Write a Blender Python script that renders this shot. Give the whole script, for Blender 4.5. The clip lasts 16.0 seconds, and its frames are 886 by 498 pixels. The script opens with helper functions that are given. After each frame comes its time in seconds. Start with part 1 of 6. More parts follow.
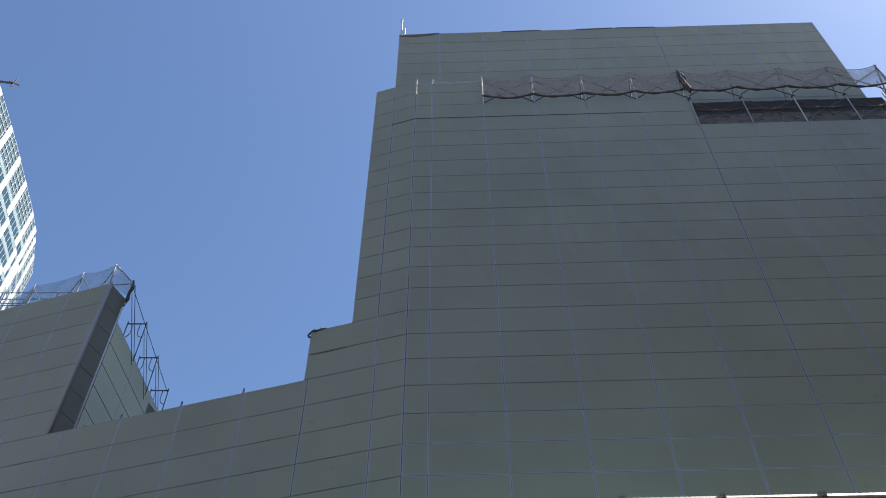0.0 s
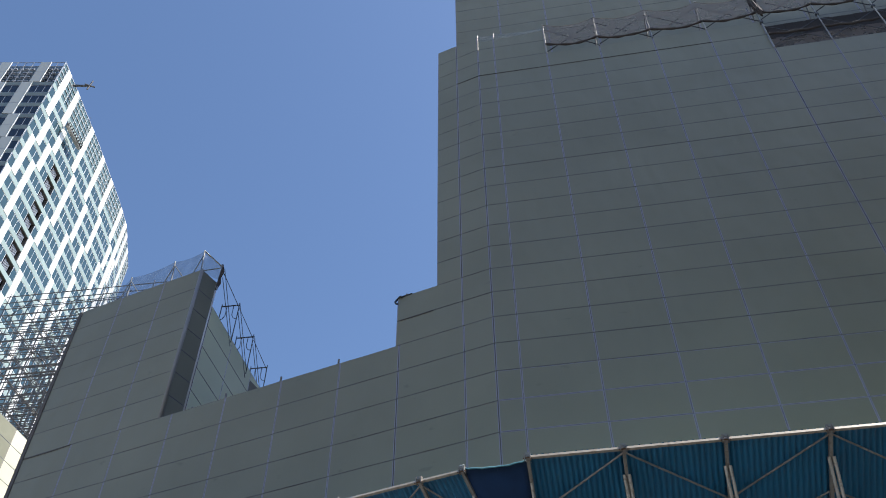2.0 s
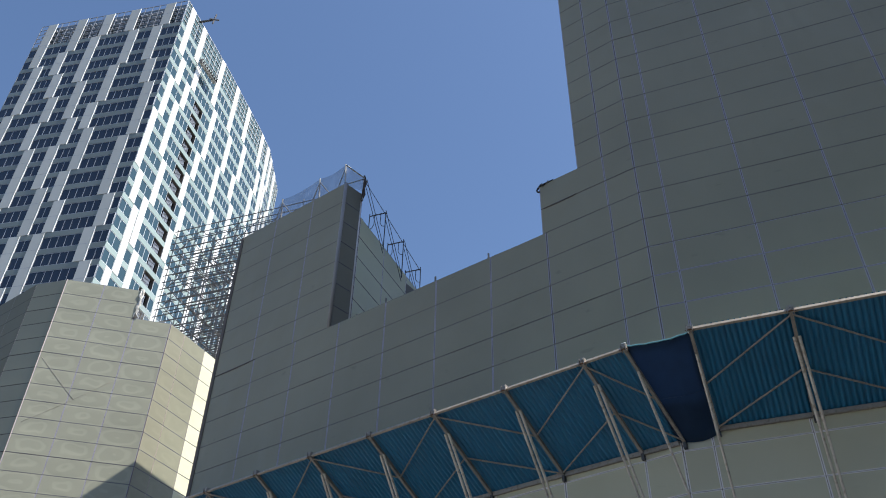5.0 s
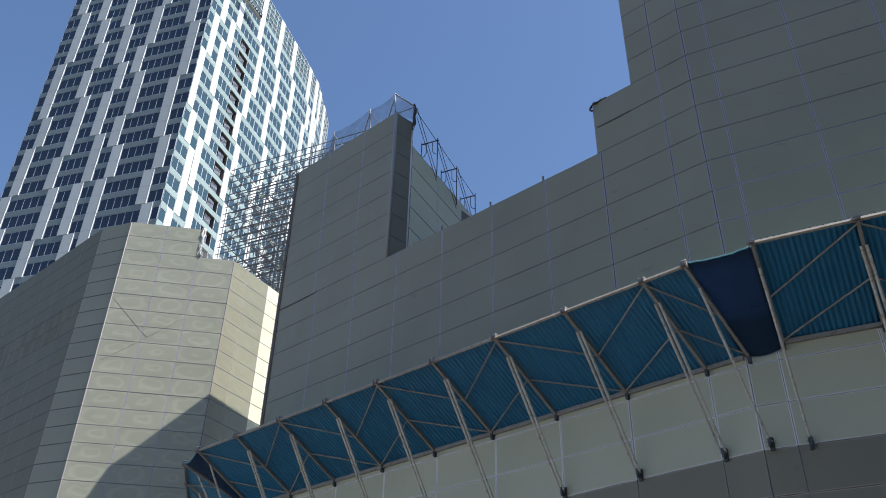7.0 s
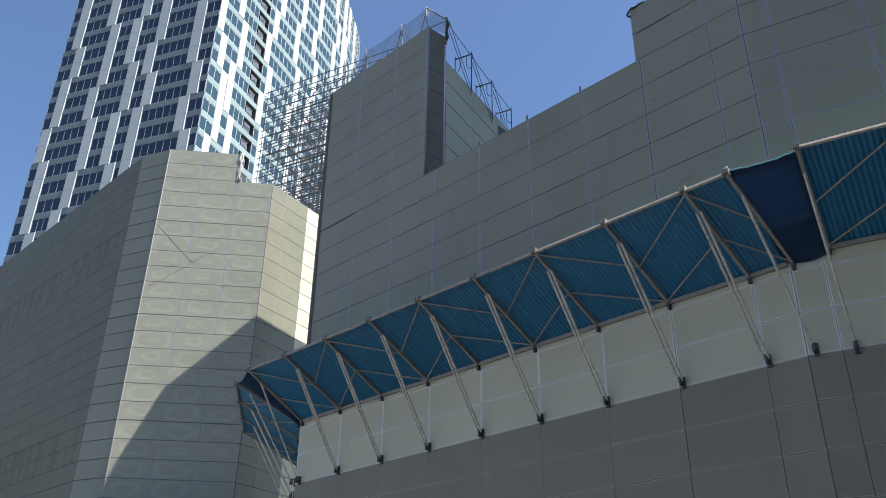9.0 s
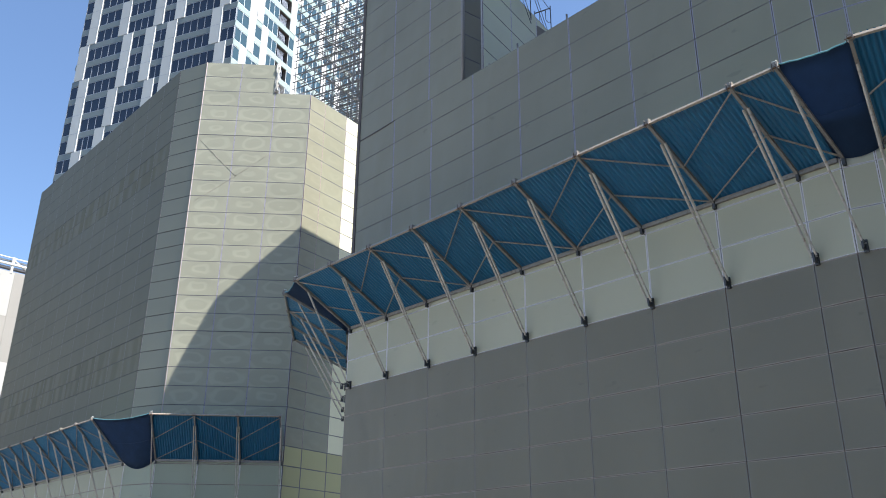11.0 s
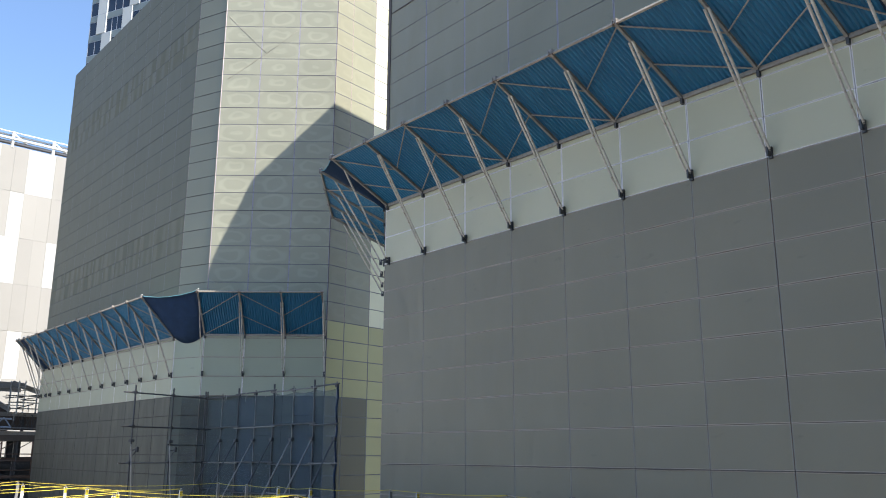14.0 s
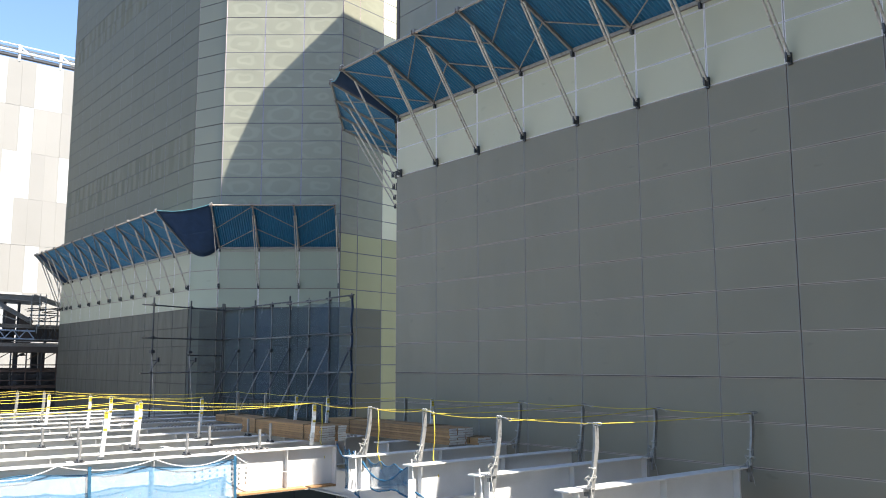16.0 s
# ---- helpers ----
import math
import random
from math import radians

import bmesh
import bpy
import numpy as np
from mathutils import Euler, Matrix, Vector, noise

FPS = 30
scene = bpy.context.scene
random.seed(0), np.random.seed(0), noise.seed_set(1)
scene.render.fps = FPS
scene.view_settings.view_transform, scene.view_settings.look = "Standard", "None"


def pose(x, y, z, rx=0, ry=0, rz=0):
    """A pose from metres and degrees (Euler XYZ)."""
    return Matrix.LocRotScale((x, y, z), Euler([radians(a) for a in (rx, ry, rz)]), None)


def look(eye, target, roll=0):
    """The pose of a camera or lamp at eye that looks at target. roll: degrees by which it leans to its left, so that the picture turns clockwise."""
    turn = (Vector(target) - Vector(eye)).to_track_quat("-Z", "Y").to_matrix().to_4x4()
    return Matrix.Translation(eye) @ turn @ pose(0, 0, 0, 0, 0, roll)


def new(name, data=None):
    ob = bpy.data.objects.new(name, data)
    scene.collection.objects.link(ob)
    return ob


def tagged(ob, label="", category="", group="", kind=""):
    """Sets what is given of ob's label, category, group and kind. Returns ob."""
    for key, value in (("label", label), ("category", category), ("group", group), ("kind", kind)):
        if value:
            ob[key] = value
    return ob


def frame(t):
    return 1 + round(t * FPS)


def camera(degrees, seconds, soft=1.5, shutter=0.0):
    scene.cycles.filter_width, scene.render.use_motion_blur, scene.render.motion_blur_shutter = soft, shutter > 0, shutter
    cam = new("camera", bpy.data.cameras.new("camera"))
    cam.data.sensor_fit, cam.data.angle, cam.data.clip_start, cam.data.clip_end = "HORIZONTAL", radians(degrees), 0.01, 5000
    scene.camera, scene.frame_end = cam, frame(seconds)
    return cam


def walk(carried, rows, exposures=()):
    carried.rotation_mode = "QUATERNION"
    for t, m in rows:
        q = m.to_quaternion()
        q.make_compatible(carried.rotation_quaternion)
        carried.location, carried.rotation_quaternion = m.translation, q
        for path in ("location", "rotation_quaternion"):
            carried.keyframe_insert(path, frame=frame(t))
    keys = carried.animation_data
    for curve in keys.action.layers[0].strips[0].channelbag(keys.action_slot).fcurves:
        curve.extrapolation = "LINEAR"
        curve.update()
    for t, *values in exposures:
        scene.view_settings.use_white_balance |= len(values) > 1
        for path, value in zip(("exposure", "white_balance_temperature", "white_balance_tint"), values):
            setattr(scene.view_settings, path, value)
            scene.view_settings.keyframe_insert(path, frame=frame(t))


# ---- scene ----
EZ = 7.0  # eye height over the ground
TURNS = [  # seconds, yaw, pitch, roll
    (0, -0.02, 49.05, 0.21),
    (0.5, 1.65, 48.44, -0.08),
    (1, 3.25, 47.61, -0.35),
    (1.5, 5.35, 46.90, -0.06),
    (2, 7.69, 46.30, 0.06),
    (2.5, 9.78, 45.26, -0.33),
    (3, 11.64, 44.01, -0.82),
    (3.5, 13.71, 42.88, -0.86),
    (4, 15.77, 41.69, -0.77),
    (4.5, 17.61, 40.42, -0.96),
    (5, 19.62, 38.90, -1.00),
    (7.5, 25.02, 32.54, -0.98),
    (8, 25.88, 31.07, -0.88),
    (10.5, 29.79, 23.64, -0.53),
    (11, 30.65, 21.93, -0.47),
    (11.5, 31.28, 20.57, -0.48),
    (12, 31.87, 19.29, -0.47),
    (12.5, 32.43, 17.74, -0.45),
    (13, 32.81, 16.39, -0.33),
    (13.5, 33.08, 15.11, -0.35),
    (14, 33.28, 13.57, -0.25),
    (14.5, 33.54, 12.12, -0.10),
    (15, 33.82, 10.78, -0.08),
    (15.5, 34.08, 9.25, -0.07),
    (16, 34.19, 7.64, 0.04),
]
cam = camera(55, 16.0, soft=1.0)
walk(cam, [(t, pose(0, 0, EZ, 90 + pitch, roll, yaw)) for t, yaw, pitch, roll in TURNS],
     exposures=[(0.0, 1.00, 6260, 10), (2.5, 0.90, 6320, 10), (5.0, 0.82, 6360, 10), (8.0, 0.84, 6150, 10), (11.0, 1.36, 6400, 10), (12.5, 1.46, 6420, 10), (14.0, 1.60, 6500, 10), (16.0, 1.70, 6500, 10)])

# ---- light ----
SUN_TO = Vector((2.55, 0.076, 4.06)).normalized()
world = bpy.data.worlds.new("World")
scene.world = world
world.use_nodes = True
wn = world.node_tree
sky = wn.nodes.new("ShaderNodeTexSky")
sky.sky_type = 'NISHITA'
sky.sun_disc = False
sky.sun_elevation = math.asin(SUN_TO.z)
sky.sun_rotation = math.atan2(SUN_TO.x, SUN_TO.y)
sky.air_density, sky.dust_density, sky.ozone_density = 1.0, 0.7, 4.2
wn.links.new(sky.outputs[0], wn.nodes["Background"].inputs[0])
wn.nodes["Background"].inputs[1].default_value = 0.095
lamp = bpy.data.lights.new("sun", 'SUN')
lamp.energy, lamp.angle, lamp.color = 5.0, radians(0.5), (1.0, 0.95, 0.87)
sun = new("sun", lamp)
sun.matrix_world = look(SUN_TO * 100, (0, 0, 0))

# ---- materials ----
def mat(name, color, rough=0.6, metal=0.0, var=0.12, scale=1.5, fine=40.0, bump=0.1, rand=0.06, tint=None, spec=0.5, streak=0.0, dist=0.01, wrinkle=0.0, specks=0.0):
    """Procedural surface: two scales of noise, per-piece variation, fine relief."""
    m = bpy.data.materials.new(name)
    m.use_nodes = True
    nt = m.node_tree
    n, l = nt.nodes, nt.links
    b = n["Principled BSDF"]
    geo = n.new("ShaderNodeNewGeometry")
    big, small = n.new("ShaderNodeTexNoise"), n.new("ShaderNodeTexNoise")
    big.inputs["Scale"].default_value, small.inputs["Scale"].default_value = scale, fine
    big.inputs["Detail"].default_value, small.inputs["Detail"].default_value = 5, 3
    vec = geo.outputs["Position"]
    if streak:
        mp = n.new("ShaderNodeMapping")
        mp.inputs["Scale"].default_value = (1, 1, streak)
        l.new(vec, mp.inputs[0])
        vec = mp.outputs[0]
    l.new(vec, big.inputs[0])
    l.new(geo.outputs["Position"], small.inputs[0])
    info = n.new("ShaderNodeObjectInfo")
    add = n.new("ShaderNodeMath"); add.operation = 'MULTIPLY_ADD'
    l.new(big.outputs[0], add.inputs[0]); add.inputs[1].default_value = var * 2; add.inputs[2].default_value = 1 - var
    add2 = n.new("ShaderNodeMath"); add2.operation = 'MULTIPLY_ADD'
    l.new(small.outputs[0], add2.inputs[0]); add2.inputs[1].default_value = var * 0.8
    l.new(add.outputs[0], add2.inputs[2])
    add3 = n.new("ShaderNodeMath"); add3.operation = 'MULTIPLY_ADD'
    l.new(info.outputs["Random"], add3.inputs[0]); add3.inputs[1].default_value = rand * 2
    l.new(add2.outputs[0], add3.inputs[2])
    sub = n.new("ShaderNodeMath"); sub.operation = 'SUBTRACT'
    l.new(add3.outputs[0], sub.inputs[0]); sub.inputs[1].default_value = rand + var * 0.4
    mix = n.new("ShaderNodeMix"); mix.data_type = 'RGBA'; mix.blend_type = 'MULTIPLY'
    mix.inputs["Factor"].default_value = 1
    mix.inputs["A"].default_value = (*color, 1)
    l.new(sub.outputs[0], mix.inputs["B"])
    out = mix.outputs["Result"]
    if tint:
        mx = n.new("ShaderNodeMix"); mx.data_type = 'RGBA'
        ramp = n.new("ShaderNodeMapRange")
        ramp.inputs["From Min"].default_value, ramp.inputs["From Max"].default_value = 0.52, 0.72
        big2 = n.new("ShaderNodeTexNoise"); big2.inputs["Scale"].default_value = scale * 2.3; big2.inputs["Detail"].default_value = 6
        l.new(geo.outputs["Position"], big2.inputs[0])
        l.new(big2.outputs[0], ramp.inputs["Value"])
        l.new(ramp.outputs[0], mx.inputs["Factor"])
        l.new(out, mx.inputs["A"]); mx.inputs["B"].default_value = (*tint, 1)
        out = mx.outputs["Result"]
    if specks:
        # sparse small smudges
        sp = n.new("ShaderNodeTexNoise"); sp.inputs["Scale"].default_value, sp.inputs["Detail"].default_value = 2.6, 3.0
        sq = n.new("ShaderNodeMapping"); sq.inputs["Scale"].default_value = (0.7, 0.7, 1.6)
        l.new(geo.outputs["Position"], sq.inputs[0]); l.new(sq.outputs[0], sp.inputs[0])
        sr = n.new("ShaderNodeMapRange")
        sr.inputs["From Min"].default_value, sr.inputs["From Max"].default_value = 0.69, 0.76
        sr.inputs["To Min"].default_value, sr.inputs["To Max"].default_value = 1.0, 1.0 - specks
        l.new(sp.outputs[0], sr.inputs["Value"])
        sm = n.new("ShaderNodeMix"); sm.data_type = 'RGBA'; sm.blend_type = 'MULTIPLY'
        sm.inputs["Factor"].default_value = 1
        l.new(out, sm.inputs["A"]); l.new(sr.outputs[0], sm.inputs["B"])
        out = sm.outputs["Result"]
    l.new(out, b.inputs["Base Color"])
    b.inputs["Roughness"].default_value, b.inputs["Metallic"].default_value = rough, metal
    b.inputs["Specular IOR Level"].default_value = spec
    if bump:
        bp = n.new("ShaderNodeBump")
        bp.inputs["Strength"].default_value, bp.inputs["Distance"].default_value = bump, dist
        l.new(small.outputs[0], bp.inputs["Height"])
        l.new(bp.outputs[0], b.inputs["Normal"])
        if wrinkle:
            # slack cloth: broad folds that run slanting and down
            wr = n.new("ShaderNodeTexNoise")
            wr.inputs["Scale"].default_value, wr.inputs["Detail"].default_value, wr.inputs["Distortion"].default_value = 0.7, 1.5, 0.3
            wm = n.new("ShaderNodeMapping"); wm.inputs["Scale"].default_value = (1.4, 1.4, 0.6)
            l.new(geo.outputs["Position"], wm.inputs[0]); l.new(wm.outputs[0], wr.inputs[0])
            b2 = n.new("ShaderNodeBump")
            b2.inputs["Strength"].default_value, b2.inputs["Distance"].default_value = 1.0, wrinkle
            l.new(wr.outputs[0], b2.inputs["Height"])
            l.new(bp.outputs[0], b2.inputs["Normal"])
            l.new(b2.outputs[0], b.inputs["Normal"])
    return m


M = {
    "panel": mat("panel_sheet", (0.231, 0.219, 0.163), 0.45, wrinkle=0.10, specks=0.14, var=0.20, scale=0.3, spec=0.35, fine=90, bump=0.06, rand=0.02),
    "panel_dark": mat("panel_dark_sheet", (0.187, 0.168, 0.124), 0.48, wrinkle=0.10, specks=0.14, var=0.16, scale=0.3, spec=0.35, fine=90, bump=0.06, rand=0.02),
    "panel_light": mat("panel_light_sheet", (0.43, 0.408, 0.295), 0.45, wrinkle=0.05, specks=0.10, var=0.14, scale=0.3, fine=90, bump=0.06, rand=0.02),
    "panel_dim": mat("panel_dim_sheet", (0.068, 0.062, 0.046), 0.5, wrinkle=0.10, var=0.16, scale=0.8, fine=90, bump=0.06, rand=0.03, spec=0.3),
    "panel_cream": mat("panel_cream_sheet", (0.37, 0.352, 0.165), 0.45, var=0.06, scale=0.8, fine=90, bump=0.06, rand=0.03),
    "panel_olive": mat("panel_olive_sheet", (0.095, 0.086, 0.046), 0.45, var=0.06, scale=0.8, fine=90, bump=0.06, rand=0.03),
    "frame_blue": mat("blue_grey_rim", (0.30, 0.287, 0.35), 0.6, var=0.08, spec=0.2),
    "frame_slim": mat("slim_dark_rim", (0.20, 0.186, 0.165), 0.6, var=0.08, spec=0.3),
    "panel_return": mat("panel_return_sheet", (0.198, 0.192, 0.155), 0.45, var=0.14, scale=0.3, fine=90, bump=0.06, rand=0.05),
    # box side: bounced light is put into this much paler sheet colour
    "panel_teal": mat("panel_bounce_lit_sheet", (0.62, 0.62, 0.41), 0.45, var=0.14, scale=0.3, fine=90, bump=0.06, rand=0.02),
    "corner_wrap": mat("grey_corner_wrap", (0.25, 0.24, 0.24), 0.5, var=0.1),
    "fold_dark": mat("dark_folded_cloth", (0.10, 0.085, 0.078), 0.8, var=0.2, scale=3, bump=0.3),
    "frame_pale": mat("pale_rim", (0.66, 0.63, 0.64), 0.5, var=0.08),
    "frame": mat("panel_rim", (0.35, 0.295, 0.255), 0.6, var=0.08, spec=0.3),
    "backing": mat("backing", (0.085, 0.066, 0.045), 0.8, var=0.15),
    "steel": mat("galvanised_steel", (0.36, 0.35, 0.33), 0.45, 0.6, var=0.2, scale=6, tint=(0.22, 0.17, 0.12)),
    "steel_tan": mat("weathered_steel", (0.255, 0.235, 0.215), 0.5, 0.2, var=0.25, scale=6, tint=(0.17, 0.14, 0.115)),
    "scaffold_grey": mat("grey_scaffold_pipe", (0.168, 0.155, 0.143), 0.5, 0.1, var=0.25, scale=5),
    "rust_bolt": mat("rusty_bolt", (0.13, 0.062, 0.030), 0.8, 0.1, var=0.3, scale=8),
    "steel_dark": mat("dark_steel", (0.07, 0.07, 0.075), 0.5, 0.5, var=0.25, scale=5),
    "blue_sheet": mat("blue_corrugated", (0.014, 0.136, 0.268), 0.4, var=0.2, scale=2, bump=0.05, rand=0.10),
    # pale canopy top, unseen from below, added to reflect sun onto the wall
    "bounce_top": mat("pale_bounce_layer", (0.30, 0.42, 0.42), 0.5, var=0.2, scale=2, rand=0.08),
    "navy": mat("navy_cloth", (0.016, 0.046, 0.108), 0.8, wrinkle=0.12, var=0.3, scale=3, bump=0.3),
    "white_paint": mat("white_beam_paint", (0.60, 0.585, 0.56), 0.5, var=0.12, scale=2, rand=0.03),
    "concrete": mat("concrete", (0.22, 0.21, 0.19), 0.85, var=0.2, scale=1, bump=0.3),
    "dark_ground": mat("site_ground", (0.155, 0.152, 0.14), 0.9, var=0.4, scale=0.5, bump=0.4),
    "wood": mat("sawn_timber", (0.33, 0.185, 0.08), 0.75, var=0.35, scale=4, rand=0.25, bump=0.2),
    "rope": mat("yellow_rope", (0.62, 0.48, 0.05), 0.7, var=0.1, bump=0.3),
    "rope_white": mat("white_rope", (0.7, 0.7, 0.68), 0.8, var=0.1),
    "label": mat("yellow_label", (0.62, 0.46, 0.03), 0.5, var=0.05),
    "black": mat("black_mark", (0.02, 0.02, 0.02), 0.6),
    # far tower: shaded and sunlit tones of one cladding, light put into the colour
    "strip_shaded": mat("shaded_cladding", (0.44, 0.45, 0.435), 0.4, var=0.05, scale=0.1, fine=3, bump=0),
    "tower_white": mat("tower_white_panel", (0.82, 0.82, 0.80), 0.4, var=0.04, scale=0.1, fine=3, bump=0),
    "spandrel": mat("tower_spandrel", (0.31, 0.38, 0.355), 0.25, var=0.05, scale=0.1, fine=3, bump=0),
    "wb": mat("pale_mesh_sheet", (0.255, 0.242, 0.218), 0.7, var=0.06, scale=0.3, fine=8, bump=0),
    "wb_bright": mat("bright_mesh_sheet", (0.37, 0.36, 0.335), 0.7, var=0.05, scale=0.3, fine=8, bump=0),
}


def glass_mat(name, color, rough=0.05, spec=0.9):
    m = bpy.data.materials.new(name)
    m.use_nodes = True
    n, l = m.node_tree.nodes, m.node_tree.links
    b = n["Principled BSDF"]
    info = n.new("ShaderNodeObjectInfo")
    geo = n.new("ShaderNodeNewGeometry")
    mix = n.new("ShaderNodeMix"); mix.data_type = 'RGBA'
    l.new(geo.outputs["Random Per Island"], mix.inputs["Factor"])
    mix.inputs["A"].default_value = (*color, 1)
    mix.inputs["B"].default_value = (color[0] * 2.2, color[1] * 2.0, color[2] * 1.8, 1)
    l.new(mix.outputs["Result"], b.inputs["Base Color"])
    b.inputs["Roughness"].default_value = rough
    b.inputs["Specular IOR Level"].default_value = spec
    return m


def annex_sheet(name, color, rings, folds, rand=0.03, rough=0.4, spec=0.4, pleat=1.5, sun_rings=0.0):
    """Stretched sheet with ring-shaped creases and vertical folds pressed into it, different on every piece."""
    m = mat(name, color, rough, var=0.10, scale=0.4, fine=90, bump=0, rand=rand, spec=spec)
    n, l = m.node_tree.nodes, m.node_tree.links
    b = n["Principled BSDF"]
    tc, info = n.new("ShaderNodeTexCoord"), n.new("ShaderNodeObjectInfo")
    sc = n.new("ShaderNodeMath"); sc.operation = 'MULTIPLY'; sc.inputs[1].default_value = 57.0
    l.new(info.outputs["Random"], sc.inputs[0])
    # distance to the sheet's middle as a rounded box, warped by noise
    wob = n.new("ShaderNodeTexNoise"); wob.noise_dimensions = '4D'
    wob.inputs["Scale"].default_value, wob.inputs["Detail"].default_value = 1.3, 1.0
    l.new(tc.outputs["Object"], wob.inputs["Vector"]); l.new(sc.outputs[0], wob.inputs["W"])
    cen = n.new("ShaderNodeVectorMath"); cen.operation = 'SUBTRACT'; cen.inputs[1].default_value = (0.91, 0, 0.43)
    l.new(tc.outputs["Object"], cen.inputs[0])
    wv = n.new("ShaderNodeVectorMath"); wv.operation = 'MULTIPLY_ADD'
    wv.inputs[1].default_value = (1.0, 0.5, 0.50)
    l.new(wob.outputs["Color"], wv.inputs[0])
    off = n.new("ShaderNodeVectorMath"); off.operation = 'SUBTRACT'; off.inputs[1].default_value = (0.50, 0.25, 0.25)
    l.new(cen.outputs[0], wv.inputs[2]); l.new(wv.outputs[0], off.inputs[0])
    nrm = n.new("ShaderNodeVectorMath"); nrm.operation = 'MULTIPLY'; nrm.inputs[1].default_value = (0.98, 0, 2.1)
    l.new(off.outputs[0], nrm.inputs[0])
    sep = n.new("ShaderNodeSeparateXYZ"); l.new(nrm.outputs[0], sep.inputs[0])
    def power(sock):
        a = n.new("ShaderNodeMath"); a.operation = 'ABSOLUTE'; l.new(sock, a.inputs[0])
        p = n.new("ShaderNodeMath"); p.operation = 'POWER'; p.inputs[1].default_value = 2.5; l.new(a.outputs[0], p.inputs[0])
        return p.outputs[0]
    sm = n.new("ShaderNodeMath"); sm.operation = 'ADD'
    l.new(power(sep.outputs["X"]), sm.inputs[0]); l.new(power(sep.outputs["Z"]), sm.inputs[1])
    ds = n.new("ShaderNodeMath"); ds.operation = 'POWER'; ds.inputs[1].default_value = 1 / 2.5
    l.new(sm.outputs[0], ds.inputs[0])
    cur = n.new("ShaderNodeMath")
    cur.operation = 'MULTIPLY_ADD'; cur.inputs[1].default_value = 4.9
    l.new(ds.outputs[0], cur.inputs[0]); l.new(sc.outputs[0], cur.inputs[2])
    sn = n.new("ShaderNodeMath"); sn.operation = 'SINE'; l.new(cur.outputs[0], sn.inputs[0])
    amp = n.new("ShaderNodeMapRange")
    amp.inputs["From Min"].default_value, amp.inputs["From Max"].default_value = 0.1, 0.8
    amp.inputs["To Min"].default_value, amp.inputs["To Max"].default_value = rings * 0.35, rings
    l.new(ds.outputs[0], amp.inputs["Value"])
    rg = n.new("ShaderNodeMath"); rg.operation = 'MULTIPLY'
    l.new(sn.outputs[0], rg.inputs[0]); l.new(amp.outputs[0], rg.inputs[1])
    if sun_rings:
        # pale nested rings that gleam in sunlight, painted into the base colour
        ph = n.new("ShaderNodeMath"); ph.operation = 'MULTIPLY_ADD'; ph.inputs[1].default_value = 8.5
        l.new(ds.outputs[0], ph.inputs[0]); l.new(sc.outputs[0], ph.inputs[2])
        sw = n.new("ShaderNodeMath"); sw.operation = 'SINE'; l.new(ph.outputs[0], sw.inputs[0])
        mk = n.new("ShaderNodeMapRange"); mk.interpolation_type = 'SMOOTHSTEP'
        mk.inputs["From Min"].default_value, mk.inputs["From Max"].default_value = 0.1, 1.0
        mk.inputs["To Min"].default_value, mk.inputs["To Max"].default_value = 1.0, 1.0 + sun_rings
        l.new(sw.outputs[0], mk.inputs["Value"])
        old = b.inputs["Base Color"].links[0].from_socket
        gain = n.new("ShaderNodeMix"); gain.data_type = 'RGBA'; gain.blend_type = 'MULTIPLY'
        gain.inputs["Factor"].default_value = 1
        l.new(old, gain.inputs["A"]); l.new(mk.outputs[0], gain.inputs["B"])
        l.new(gain.outputs["Result"], b.inputs["Base Color"])
    # vertical folds
    mp = n.new("ShaderNodeMapping"); mp.inputs["Scale"].default_value = (pleat, 1, 0.35)
    l.new(tc.outputs["Object"], mp.inputs[0])
    fo = n.new("ShaderNodeTexNoise"); fo.noise_dimensions = '4D'
    fo.inputs["Scale"].default_value, fo.inputs["Detail"].default_value = 1.0, 0.0
    l.new(mp.outputs[0], fo.inputs["Vector"]); l.new(sc.outputs[0], fo.inputs["W"])
    fm = n.new("ShaderNodeMath"); fm.operation = 'MULTIPLY_ADD'; fm.inputs[1].default_value = folds
    l.new(fo.outputs[0], fm.inputs[0]); l.new(rg.outputs[0], fm.inputs[2])
    bp = n.new("ShaderNodeBump"); bp.inputs["Strength"].default_value = 1.0; bp.inputs["Distance"].default_value = 1.0
    l.new(fm.outputs[0], bp.inputs["Height"]); l.new(bp.outputs[0], b.inputs["Normal"])
    return m


M["annex"] = annex_sheet("annex_front_sheet", (0.275, 0.275, 0.212), 0.0035, 0.006, sun_rings=0.11)
M["annex_cream"] = annex_sheet("annex_cream_sheet", (0.242, 0.236, 0.165), 0.004, 0.008, sun_rings=0.05)
M["annex_beige"] = annex_sheet("annex_beige_sheet", (0.238, 0.229, 0.162), 0.004, 0.008, sun_rings=0.05)
# annex end: glare of direct sun put into a far paler cream
M["annex_bright"] = annex_sheet("annex_sunlit_sheet", (0.68, 0.66, 0.46), 0.005, 0.010)
# long side and corner: darker copies, their shade put into the sheet colour
M["annex_long"] = annex_sheet("annex_shaded_sheet", (0.140, 0.137, 0.102), 0.0, 0.03, rough=0.6, spec=0.25)
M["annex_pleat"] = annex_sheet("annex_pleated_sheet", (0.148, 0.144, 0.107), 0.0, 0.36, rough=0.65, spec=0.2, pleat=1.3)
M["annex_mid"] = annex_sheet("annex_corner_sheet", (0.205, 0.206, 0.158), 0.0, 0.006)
M["panel_tower"] = M["panel"]
